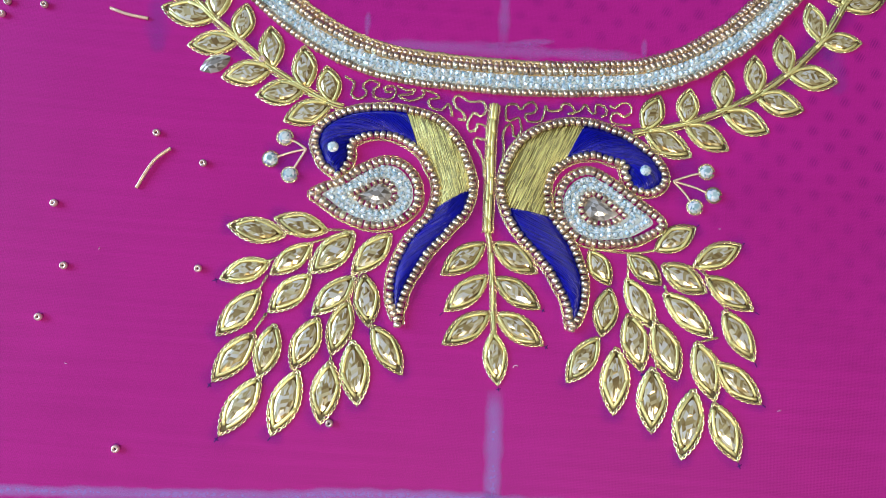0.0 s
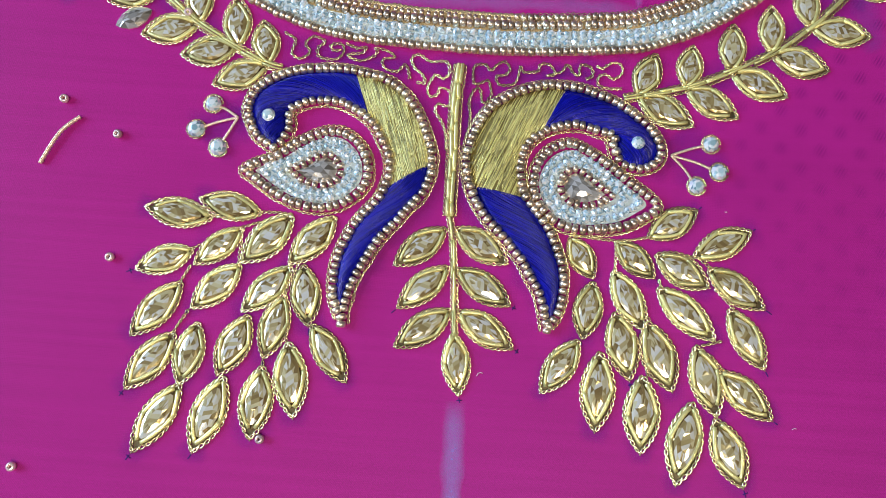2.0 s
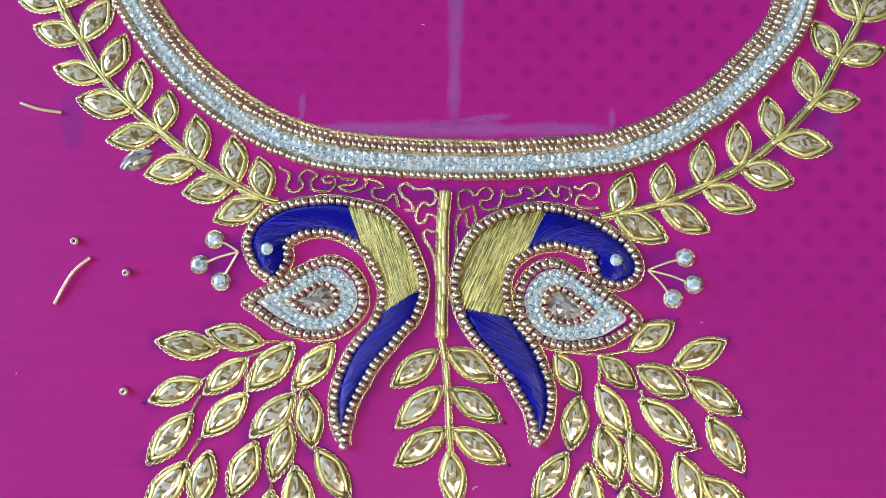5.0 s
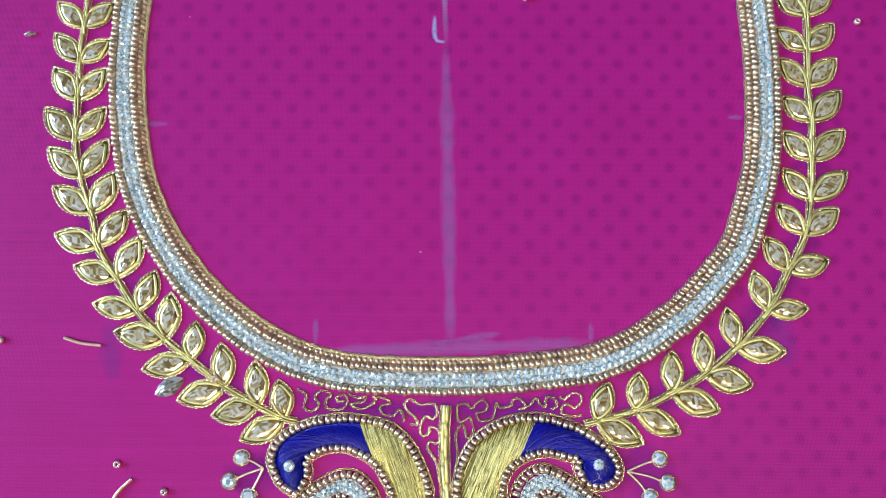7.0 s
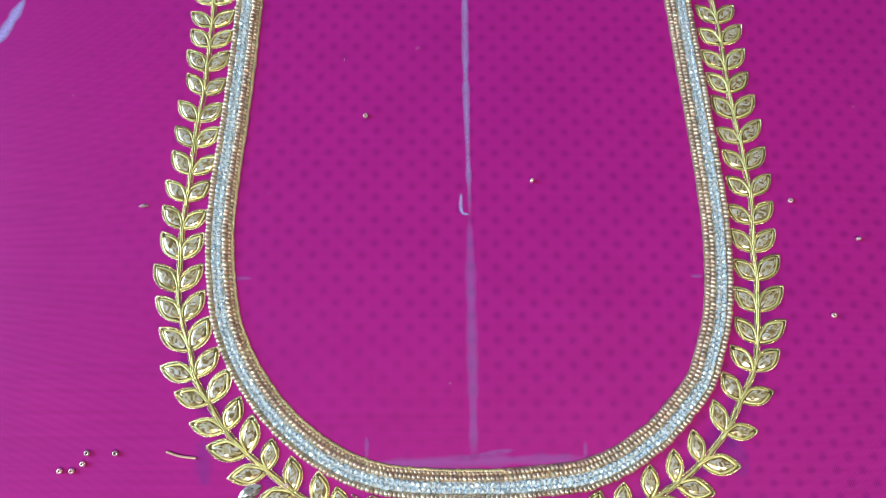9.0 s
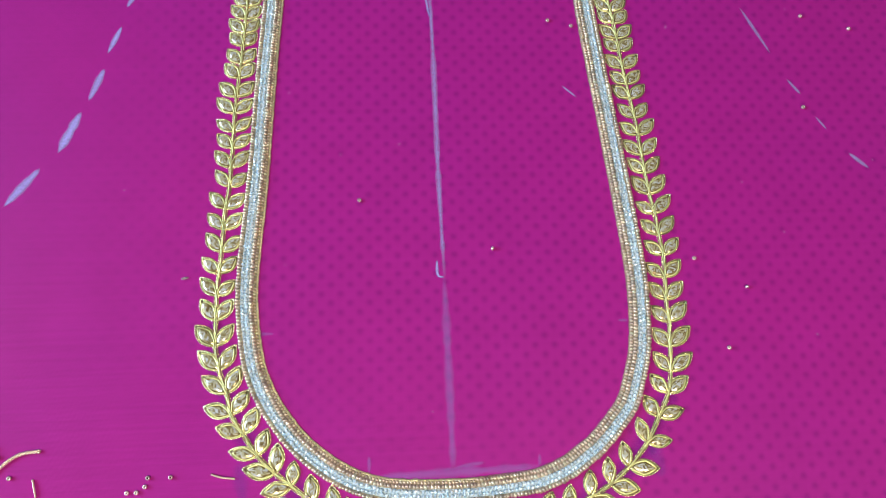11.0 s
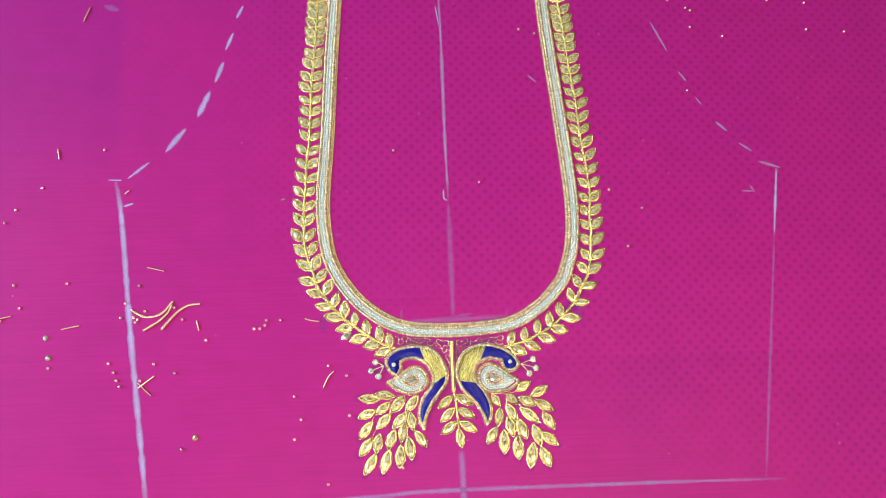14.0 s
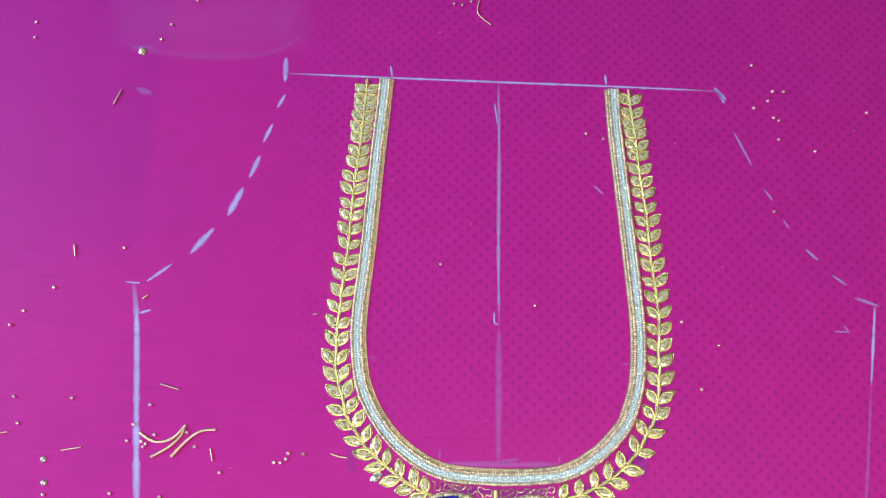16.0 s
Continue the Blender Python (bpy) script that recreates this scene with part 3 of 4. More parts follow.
def leaf_variant(k):
    """A marquise stone in a gold coil with a chain-stitched outline, along x from its base."""
    r = random.Random(40 + k)
    ob = root("leaf_motif", "champagne marquise stone in a yellow-gold coil with chain-stitched edge", "embroidered leaf")
    s = Shape()
    chain(s, lens(LEAF * 1.0, 3.5 + r.uniform(-0.15, 0.15), 22, 0.0, 0.92), 0.22, 0.32, 2.7, 0.36, True)
    s.tube([(LEAF - 0.4, 0, 0.25), (LEAF + 0.5, r.uniform(-0.2, 0.2), 0.18)], 0.2, 5)
    part("chain_edge", s, thread_gold, ob, "fine coppery gold chain stitch")
    # two cut lengths of coil on each side, each nearly straight, meeting at a knee
    s = Shape()
    for side in (1, -1):
        knee = r.uniform(0.36, 0.64)
        rim = lambda u: Vector((0.8 + (LEAF - 2.5) * u, side * 2.95 * (4 * u * (1 - u)) ** 0.85))
        for u0, u1 in ((r.uniform(0.0, 0.05), knee), (knee - 0.015, 1 - r.uniform(-0.03, 0.05))):
            a, b = rim(max(u0, 0.0)), rim(min(u1, 1.0))
            if u1 > 1:
                b += (b - a).normalized() * 0.5
            away = Vector((r.uniform(-0.08, 0.08), side * r.uniform(0.0, 0.16)))
            pts = []
            for i in range(9):
                f = i / 8
                p = rim(min(u0 + (u1 - u0) * f, 1.0)) * 0.55 + a.lerp(b, f) * 0.45 + away
                pts.append((p.x, p.y, 0.55 + 0.2 * math.sin(math.pi * f)))
            s.tube(pts, r.uniform(0.42, 0.49), 6)
    part("coil_edge", s, coil_gold, ob, "bright yellow-gold coil")
    # dark rim and bright crown: the stone's reflections put into two colours
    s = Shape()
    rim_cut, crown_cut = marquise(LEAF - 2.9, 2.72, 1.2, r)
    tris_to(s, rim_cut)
    gem = part("stone", s, rim_reflection, ob, "faceted champagne-coloured crystal, its rim coloured as dark reflections", smooth=False)
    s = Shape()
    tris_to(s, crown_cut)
    part("crown", s, champagne, gem, "upper facets of the crystal, coloured pale as if lit", smooth=False)
    # added dark sheet that gives the crevices round the stone their shade by colour
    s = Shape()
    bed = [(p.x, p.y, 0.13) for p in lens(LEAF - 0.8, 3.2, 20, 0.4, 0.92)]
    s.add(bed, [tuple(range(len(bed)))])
    part("thread_bed", s, crevice_shade, ob, "dark sheet under the stone, standing in for shade between stitches")
    return ob


leaf_protos = [leaf_variant(k) for k in range(7)]
used = set()


def leaf(base, tip, group, plump=1.0):
    d = tip - base
    k = (d.length - 0.5) / LEAF
    i = rng.randrange(7)
    wide = (0.45 + 0.55 * k) * rng.uniform(0.96, 1.07) * plump
    m = Matrix.Translation((base.x * MM, base.y * MM, 0)) @ Matrix.Rotation(math.atan2(d.y, d.x), 4, "Z") @ Matrix.Diagonal((k, wide, 0.9, 1))
    if i not in used:
        used.add(i)
        ob = leaf_protos[i]
        ob.matrix_basis = m
    else:
        ob = copy_thing(leaf_protos[i], m @ Matrix.Diagonal(tuple(1 / s for s in leaf_protos[i].scale) + (1,)))
    return tagged(ob, group=group)


def stem(name, nums, label, wide=0.5, r=0.42, edge=0.95):
    ob = root(name, label, "embroidered stem")
    line = spline(pairs(nums), False, 1.0)
    for side in (-1, 1):
        edge_line = offset(line, side * wide)
        i = 0
        while i < len(edge_line) - 2:
            k = min(len(edge_line) - 1, i + rng.randint(4, 8))
            if len(edge_line) - 1 - k < 3:
                k = len(edge_line) - 1
            a, b = rng.gauss(0, 0.14), rng.gauss(0, 0.14)
            seg = offset(edge_line[i:k + 1], 0)
            nn = normals(seg)
            s = Shape()
            s.tube([(p.x + q.x * (a + (b - a) * t / len(seg)), p.y + q.y * (a + (b - a) * t / len(seg)), 0.7 + 0.22 * math.sin(math.pi * t / (len(seg) - 1))) for t, (p, q) in enumerate(zip(seg, nn))], r, 6)
            part("coil_piece", s, coil_gold, ob)
            i = k
    s = Shape()
    for by in (edge, -edge):
        chain(s, offset(spline(pairs(nums), False, 1.5), by), 0.18, 0.30, 2.5, 0.30)
    part("chain_edge", s, thread_gold, ob)
    return ob


# rows of base, outer tip and inner tip, from the lowest pair up
LEFT_LOW = [-46.1, -5.3, -59.5, -11.5, -48.7, 6.5, -54.1, -1.6, -68.1, -4.4, -55.7, 12.1, -64.1, 4.0, -78.4, 0.1, -65.9, 17.4, -74.4, 11.8, -89.2, 9.1, -73.4, 23.9,
            -82.1, 17.8, -98.1, 20.5, -81.4, 32.4, -90.9, 26.2, -105.0, 28.9, -86.2, 39.2, -98.0, 36.3, -111.6, 40.3, -90.9, 49.7, -104.1, 45.8, -117.9, 50.1, -95.7, 57.9,
            -106.7, 56.0, -119.6, 65.0, -100.3, 69.8, -110.8, 67.3, -121.9, 77.4, -103.0, 80.1, -113.3, 79.2, -123.9, 90.3, -104.4, 90.5, -113.6, 92.0, -122.1, 103.5, -105.0, 103.3,
            -113.8, 104.6, -122.7, 114.8, -104.0, 112.8]
LEFT_MID = [-113.2, 116.2, -122.6, 125.3, -103.6, 125.4, -112.4, 127.6, -121.0, 138.3, -101.0, 136.2, -111.9, 139.6, -120.8, 149.0, -101.4, 148.7, -111.4, 150.9, -120.4, 160.5, -100.5, 159.4,
            -109.9, 162.9, -117.9, 173.0, -100.3, 170.8, -109.6, 173.8, -118.8, 184.0, -99.3, 183.7, -109.2, 184.9, -118.1, 193.7, -99.2, 193.4, -109.0, 194.6, -118.8, 202.1, -98.9, 203.2]
LEFT_TOP = [-119.2, 214.9, -118.2, 224.1, -115.7, 235.9, -114.6, 244.9, -113.6, 255.2, -114.5, 264.0, -113.8, 272.8, -112.7, 280.8, -112.7, 287.1, -112.8, 295.3]
LEFT_STEM = [-109.6, 194.3, -108.2, 216.6, -106.5, 236.0, -105.8, 250.6, -104.0, 279.7, -103.7, 299.5]
RIGHT_LOW = [44.9, -6.4, 59.1, -13.0, 49.4, 5.3, 56.8, -3.4, 70.0, -10.3, 58.3, 8.2, 67.8, 1.6, 82.1, -3.9, 68.3, 14.6, 77.8, 7.1, 92.5, 3.7, 77.6, 20.2,
             87.5, 14.7, 103.0, 13.5, 85.4, 27.2, 97.9, 25.7, 110.8, 26.5, 94.2, 38.3, 104.9, 37.6, 118.4, 41.3, 98.4, 48.8, 111.0, 49.0, 122.4, 57.4, 102.6, 59.0,
             113.6, 59.7, 126.1, 69.0, 105.4, 70.1, 114.8, 72.2, 126.5, 82.6, 106.4, 82.2, 115.9, 84.8, 126.3, 95.5, 106.9, 93.5, 115.6, 96.3, 125.8, 106.1, 106.8, 106.1,
             116.4, 108.1, 126.0, 117.9, 106.3, 116.4]
RIGHT_MID = [117.0, 120.0, 126.3, 129.9, 107.2, 128.5, 115.9, 131.3, 125.2, 141.9, 106.6, 140.2, 115.0, 143.1, 124.8, 154.1, 105.1, 150.1, 113.4, 154.0, 123.1, 165.5, 104.3, 164.9,
             112.2, 166.0, 121.5, 176.1, 103.0, 175.4, 111.7, 176.8, 121.1, 187.1, 101.5, 186.1, 111.0, 188.6, 121.0, 198.6, 101.1, 196.5, 110.2, 198.8, 118.2, 208.3, 101.1, 207.8]
RIGHT_TOP = [118.2, 219.7, 116.4, 228.5, 116.3, 238.6, 114.1, 249.3, 114.6, 257.8, 112.8, 267.4, 112.8, 275.6, 111.3, 284.8, 110.3, 295.5]
RIGHT_STEM = [110.3, 194.8, 108.3, 213.6, 106.3, 232.3, 104.1, 259.0, 101.8, 277.2, 100.0, 299.0]
for side, low, mid, top, up in (("left", LEFT_LOW, LEFT_MID, LEFT_TOP, LEFT_STEM), ("right", RIGHT_LOW, RIGHT_MID, RIGHT_TOP, RIGHT_STEM)):
    line = []
    for rows in (low, mid):
        for i in range(0, len(rows), 6):
            base, out, inn = pairs(rows[i:i + 6])
            leaf(base, out, "leaves of the garland")
            leaf(base, inn, "leaves of the garland")
            line += [base.x, base.y]
    upper = spline(pairs(up), False, 1.0)
    for tip in pairs(top):
        base = min(upper, key=lambda p: abs(p.y - (tip.y - 9.2)))
        leaf(base, tip, "leaves of the garland", 1.12)
        leaf(base, Vector((base.x + 1.0 * (base.x - tip.x), tip.y + rng.uniform(-0.8, 0.8))), "leaves of the garland", 1.12)
    sgn = -1 if side == "left" else 1
    stem("garland_stem", [line[0] - sgn * 3.5, line[1] - 0.8] + line + up[2:], "yellow-gold coiled cord stem of the leaf garland", 0.27, 0.31)

# base and tip of each leaf
SPRIG = [0.3, -42.7, -11.6, -52.6, 2.5, -42.5, 15.7, -50.2, 1.5, -51.8, -10.0, -62.6, 3.5, -52.3, 16.9, -60.1, 2.8, -62.0, -10.0, -71.7, 4.4, -62.2, 18.1, -70.1, 3.8, -67.3, 6.0, -81.9]
PLUME_LEFT = [-55.8, -44.4, -72.6, -42.6, -44.1, -42.4, -59.7, -39.7, -59.4, -52.3, -73.0, -57.8, -48.0, -46.3, -59.1, -55.8, -36.4, -42.3, -47.7, -54.6, -26.2, -41.9, -36.3, -54.2,
              -61.2, -60.1, -72.0, -73.4, -47.6, -55.0, -58.5, -66.2, -35.5, -54.6, -46.4, -66.1, -32.7, -53.9, -30.2, -68.5, -61.4, -71.9, -71.8, -85.7, -56.2, -69.1, -59.1, -84.1,
              -44.4, -66.6, -50.4, -81.3, -36.4, -61.2, -40.0, -76.7, -29.3, -67.8, -20.2, -80.7, -58.7, -83.5, -68.3, -99.6, -48.6, -81.1, -54.3, -98.8, -39.9, -78.1, -41.3, -95.1, -34.4, -72.2, -31.7, -89.6]
PLUME_RIGHT = [49.1, -41.2, 61.2, -33.6, 60.4, -45.1, 74.7, -37.8, 29.9, -42.6, 36.4, -52.4, 41.1, -42.9, 51.3, -51.1, 51.1, -45.3, 64.5, -52.4, 63.9, -47.9, 78.1, -56.6, 36.1, -52.9, 34.0, -66.9, 40.8, -49.9, 49.1, -63.7, 51.8, -53.3, 66.2, -64.7, 69.2, -57.0, 78.2, -70.8, 33.2, -66.9, 24.7, -79.9, 41.7, -59.7, 45.9, -75.6, 49.3, -61.4, 56.1, -77.4, 61.3, -66.2, 66.9, -82.4, 66.8, -71.8, 80.2, -82.2, 38.5, -69.3, 38.0, -87.8, 48.9, -74.1, 48.9, -92.0, 60.8, -79.3, 57.4, -98.4, 66.4, -82.7, 73.4, -98.0]
PLUME_LEFT = [v + 0.02 * max(-38 - v, 0) if i % 2 == 0 else v for i, v in enumerate(PLUME_LEFT)]
PLUME_RIGHT = [v - 0.022 * max(v - 30, 0) if i % 2 == 0 else v for i, v in enumerate(PLUME_RIGHT)]
for rows, group in ((SPRIG, "leaves of the centre sprig"), (PLUME_LEFT, "leaves of the plume"), (PLUME_RIGHT, "leaves of the plume")):
    for i in range(0, len(rows), 4):
        base, tip = pairs(rows[i:i + 4])
        leaf(base, tip, group, 0.93)
        # the tail of blue tracing ink that shows past the tip
        if rng.random() < 0.45:
            d = (tip - base).normalized()
            s = Shape()
            a, b = tip + d * 0.3, tip + d * rng.uniform(0.9, 2.0)
            s.tube([(a.x, a.y, 0.06), (b.x + rng.gauss(0, 0.2), b.y, 0.06)], 0.13, 4, 0.3)
            if rng.random() < 0.4:
                c = a.lerp(b, 0.45)
                s.tube([(c.x - d.y * 0.7, c.y + d.x * 0.7, 0.07), (c.x + d.y * 0.6, c.y - d.x * 0.6, 0.07)], 0.12, 4, 0.3)
            part("ink_mark", s, ink, cloth_ob, "short blue tracing-ink mark")

stem("sprig_stem", [0.9, -1.6, 0.4, -9.8, 0.5, -21.2, 0.8, -32.5, 0.9, -39.7], "straight yellow-gold coiled stem with chain-stitched sides", 0.5, 0.55, 1.35)
stem("sprig_stem", [0.9, -39.7, 1.8, -43.7, 2.9, -53.2, 3.6, -62.6, 4.1, -68], "yellow-gold coiled stem between the sprig leaves", 0.22, 0.28, 0.6)
plume_stems = root("plume_stem", "thin gold chain-stitched stems of the leaf plumes", "embroidered stem")
for nums in ([-36.4, -42.0, -44.1, -42.0, -55.8, -44.0], [-36.4, -42.3, -48.0, -46.0, -59.4, -52.0], [-48.0, -46.3, -48.0, -55.0], [-59.1, -55.8, -61.2, -60.1], [-58.5, -66.2, -61.4, -71.9],
             [-26.2, -41.9, -33.5, -53.0, -36.4, -61.2], [-36.4, -61.0, -35.0, -72.2], [-40.0, -76.7, -39.9, -78.1],
             [29.9, -42.0, 41.1, -42.6, 49.1, -41.2], [41.1, -42.6, 41.0, -50.0], [51.5, -45.3, 60.5, -45.1], [60.5, -45.1, 64.1, -47.9], [51.5, -51.1, 52.1, -53.3], [64.8, -52.4, 69.6, -57.0], [46.5, -56, 49.7, -61.4], [66.8, -64.7, 61.9, -66.2], [49.5, -63.7, 49.5, -74.1], [67.6, -71.8, 64, -68]):
    s = Shape()
    chain(s, pairs(nums), 0.18, 0.30, 2.5, 0.30)
    part("chain_stem", s, thread_gold, plume_stems)


# ---- curved satin-stitched peacock motifs ----
def cut_at(curve, p):
    return min(range(len(curve)), key=lambda i: (curve[i] - p).length)


def sample(curve, f):
    f = max(0.0, min(1.0, f)) * (len(curve) - 1)
    i = min(int(f), len(curve) - 2)
    return curve[i].lerp(curve[i + 1], f - i)


def satin(outer, inner, lengthwise, seed):
    """A padded fill between two edges, laid over with single threads."""
    r = random.Random(seed)
    s = Shape()
    nu, nv = 28, 9
    def at(u, v, up=0.0):
        a, b = sample(outer, u), sample(inner, u)
        w = (a - b).length
        k = min(0.4, 0.85 / max(w, 0.01))
        p = a.lerp(b, k + (1 - 2 * k) * v)
        h = min(1.5, 0.32 * w) * math.sqrt(max(0.0, math.sin(math.pi * min(max(v, 0.0), 1.0))))
        return (p.x, p.y, 0.25 + h + up)
    vs = [at(i / nu, j / nv) for i in range(nu + 1) for j in range(nv + 1)]
    fs = [(a, a + 1, a + nv + 2, a + nv + 1) for i in range(nu) for a in range(i * (nv + 1), i * (nv + 1) + nv)]
    s.add(vs, fs)
    base, s = s, Shape()
    if lengthwise:
        # long stitches laid side by side along the slant of the upper edge, fanning a little towards the tail
        ground = np.array([at(i / 60, j / 16) for i in range(61) for j in range(17)])
        slant = (inner[0] - outer[0]).normalized()
        for i in range(390):
            u = r.uniform(0.0, 1.0)
            seat = Vector(at(u, r.uniform(0.0, 1.0))[:2])
            d = Vector((slant.x * (1 - 0.2 * u), slant.y)).normalized()
            d.rotate(Matrix.Rotation(r.gauss(0, 0.05), 2))
            lift, reach = 0.04 + 0.16 * r.random(), (r.uniform(3.0, 5.5), r.uniform(3.0, 5.5))
            pts = []
            for way in (-1, 1):
                run = []
                for k in range(0 if way > 0 else 1, 9):
                    p = seat + d * (way * reach[(way + 1) // 2] * k / 8)
                    gap = np.hypot(ground[:, 0] - p.x, ground[:, 1] - p.y)
                    near_one = int(gap.argmin())
                    if gap[near_one] > 0.4:
                        break
                    run.append((p.x, p.y, ground[near_one, 2] + lift))
                pts = pts + run if way > 0 else run[::-1]
            if len(pts) > 3:
                s.tube(pts, r.uniform(0.07, 0.125), 4, 0.8)
        return base, s
    count = 300
    for i in range(count):
        u0 = i / count * 1.3 - 0.25
        span = 0.22 + r.uniform(-0.03, 0.03)
        lift = 0.05 + 0.14 * r.random()
        pts = [at(u0 + span * k / 7, 0.02 + 0.96 * k / 7, lift) for k in range(8)]
        s.tube(pts, r.uniform(0.09, 0.16), 4, 0.8)
    return base, s


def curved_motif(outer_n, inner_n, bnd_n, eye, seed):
    ob = root("paisley_motif", "royal blue and pale gold satin-stitched peacock edged with gold beads", "embroidered motif", "pair of curls")
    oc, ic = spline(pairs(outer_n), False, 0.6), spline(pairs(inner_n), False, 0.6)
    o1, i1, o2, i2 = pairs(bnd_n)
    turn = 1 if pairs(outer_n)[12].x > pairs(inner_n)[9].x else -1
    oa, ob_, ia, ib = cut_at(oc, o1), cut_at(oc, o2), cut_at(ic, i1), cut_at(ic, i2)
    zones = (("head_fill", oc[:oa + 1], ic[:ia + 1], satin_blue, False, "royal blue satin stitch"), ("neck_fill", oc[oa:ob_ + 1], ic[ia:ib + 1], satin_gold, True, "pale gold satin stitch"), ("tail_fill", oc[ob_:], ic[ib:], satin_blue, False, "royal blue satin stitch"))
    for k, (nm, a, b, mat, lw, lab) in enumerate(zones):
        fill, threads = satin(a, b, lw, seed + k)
        # gold zone: padding coloured dark to imitate shade in the gaps between threads
        pad = part(nm, fill, satin_gap_shade if lw else mat, ob, lab)
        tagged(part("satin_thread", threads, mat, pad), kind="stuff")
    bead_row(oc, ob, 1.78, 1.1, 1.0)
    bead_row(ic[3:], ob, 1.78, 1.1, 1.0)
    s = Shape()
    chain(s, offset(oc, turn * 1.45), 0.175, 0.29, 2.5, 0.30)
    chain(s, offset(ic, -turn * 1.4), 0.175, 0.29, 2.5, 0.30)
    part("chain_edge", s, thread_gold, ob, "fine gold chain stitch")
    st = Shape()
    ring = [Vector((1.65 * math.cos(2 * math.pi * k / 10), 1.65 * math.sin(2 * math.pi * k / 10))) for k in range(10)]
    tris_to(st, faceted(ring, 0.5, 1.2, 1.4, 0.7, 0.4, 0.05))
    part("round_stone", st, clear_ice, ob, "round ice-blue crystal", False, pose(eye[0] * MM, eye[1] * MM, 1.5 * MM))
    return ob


LEFT_OUT = [-42.6, -26.2, -46.4, -23.7, -48.7, -20.2, -49.7, -16.3, -48.4, -12.4, -45.1, -9.4, -40.6, -7.1, -34.3, -5.6, -27.9, -5.2, -22.3, -5.8, -16.5, -7.3, -12.3, -10.2, -8.8, -14.6, -6.0, -20.1, -4.4, -24.8,
            -4.4, -29.7, -5.9, -34.3, -8.4, -37.7, -11.7, -41.8, -15.8, -47.0, -18.6, -52.3, -20.8, -56.7, -21.7, -60.2, -22.4, -63.7, -22.4, -67.0]
LEFT_IN = [-42.3, -25.8, -40.2, -23.4, -39.2, -20.3, -39.7, -17.6, -38.3, -15.7, -34.5, -13.9, -30.5, -13.4, -26.5, -14.1, -22.3, -16.0, -18.9, -18.7, -16.8, -22.1, -14.9, -25.7, -14.2, -29.6, -15.0, -33.4,
           -16.5, -37.0, -18.9, -39.8, -22.0, -44.3, -24.1, -49.2, -25.2, -53.4, -25.3, -58.0, -24.7, -61.7, -22.9, -65.6]
RIGHT_OUT = [42.2, -24.2, 46.3, -24.7, 49.8, -23.1, 51.0, -19.8, 49.2, -15.8, 45.7, -12.5, 40.6, -9.1, 34.7, -6.7, 28.9, -5.4, 22.3, -5.6, 16.7, -7.2, 11.2, -10.3, 7.4, -14.5, 5.0, -20.1, 4.0, -25.8,
             4.8, -30.6, 6.7, -35.3, 9.5, -39.3, 12.6, -42.4, 15.4, -45.4, 18.7, -49.3, 21.2, -53.5, 23.3, -56.8, 24.4, -60.4, 25.4, -65.2]
RIGHT_IN = [41.7, -24.1, 40.1, -21.8, 39.1, -19.0, 39.3, -16.9, 35.2, -16.1, 31.0, -15.1, 26.2, -15.6, 21.4, -18.0, 18.6, -20.6, 17.2, -24.8, 17.2, -28.9, 18.5, -33.1, 20.8, -36.2, 24.0, -40.3, 26.1, -44.0,
            27.6, -47.8, 28.6, -51.5, 28.7, -56.1, 27.7, -61.0, 25.8, -64.0]
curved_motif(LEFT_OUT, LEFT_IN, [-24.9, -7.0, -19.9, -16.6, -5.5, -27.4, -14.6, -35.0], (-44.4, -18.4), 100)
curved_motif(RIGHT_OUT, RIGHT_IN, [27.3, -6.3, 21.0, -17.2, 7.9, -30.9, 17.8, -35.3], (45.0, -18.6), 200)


def teardrop(nums, centre, turn):
    ob = root("teardrop_motif", "teardrop of ice-blue stones ringed with gold beads round a crystal", "embroidered motif", "pair of teardrops")
    c = Vector(centre)
    pts = pairs(nums)
    scaled = lambda k: [c + (p - c) * k for p in pts]
    ring = spline(pts, True, 0.8)
    bead_row(pts, ob, 1.8, 1.1, 1.0, True)
    bead_row(scaled(0.42), ob, 1.8, 0.95, 1.0, True)
    s = Shape()
    a = spline(scaled(0.87), True, 0.8)
    b = [c + (p - c) * (0.47 / 0.87) for p in a]
    n = len(a)
    s.add([(p.x, p.y, 0.4) for p in a] + [(p.x, p.y, 0.4) for p in b], [(i, (i + 1) % n, n + (i + 1) % n, n + i) for i in range(n)])
    s.f = [f if turn > 0 else f[::-1] for f in s.f]
    part("stone_backing", s, ice_base, ob)
    stone_row(scaled(0.60), ob, 1.75, True, 0.3, 0.9)
    stone_row(scaled(0.77), ob, 1.75, True, 0.3, 0.9)
    st = Shape()
    tris_to(st, faceted(spline(scaled(0.34), True, 2.2)[: 2 * (len(spline(scaled(0.34), True, 2.2)) // 2)], 0.6, 1.5, 1.8, 0.62, 0.3, 0.1))
    part("centre_stone", st, silver, ob, "faceted clear crystal", False)
    s = Shape()
    area2 = sum(ring[i].x * ring[i - 1].y - ring[i].y * ring[i - 1].x for i in range(len(ring)))
    chain(s, offset(ring, 1.45 if area2 > 0 else -1.45, True), 0.175, 0.29, 2.5, 0.30, True)
    part("chain_edge", s, thread_gold, ob)


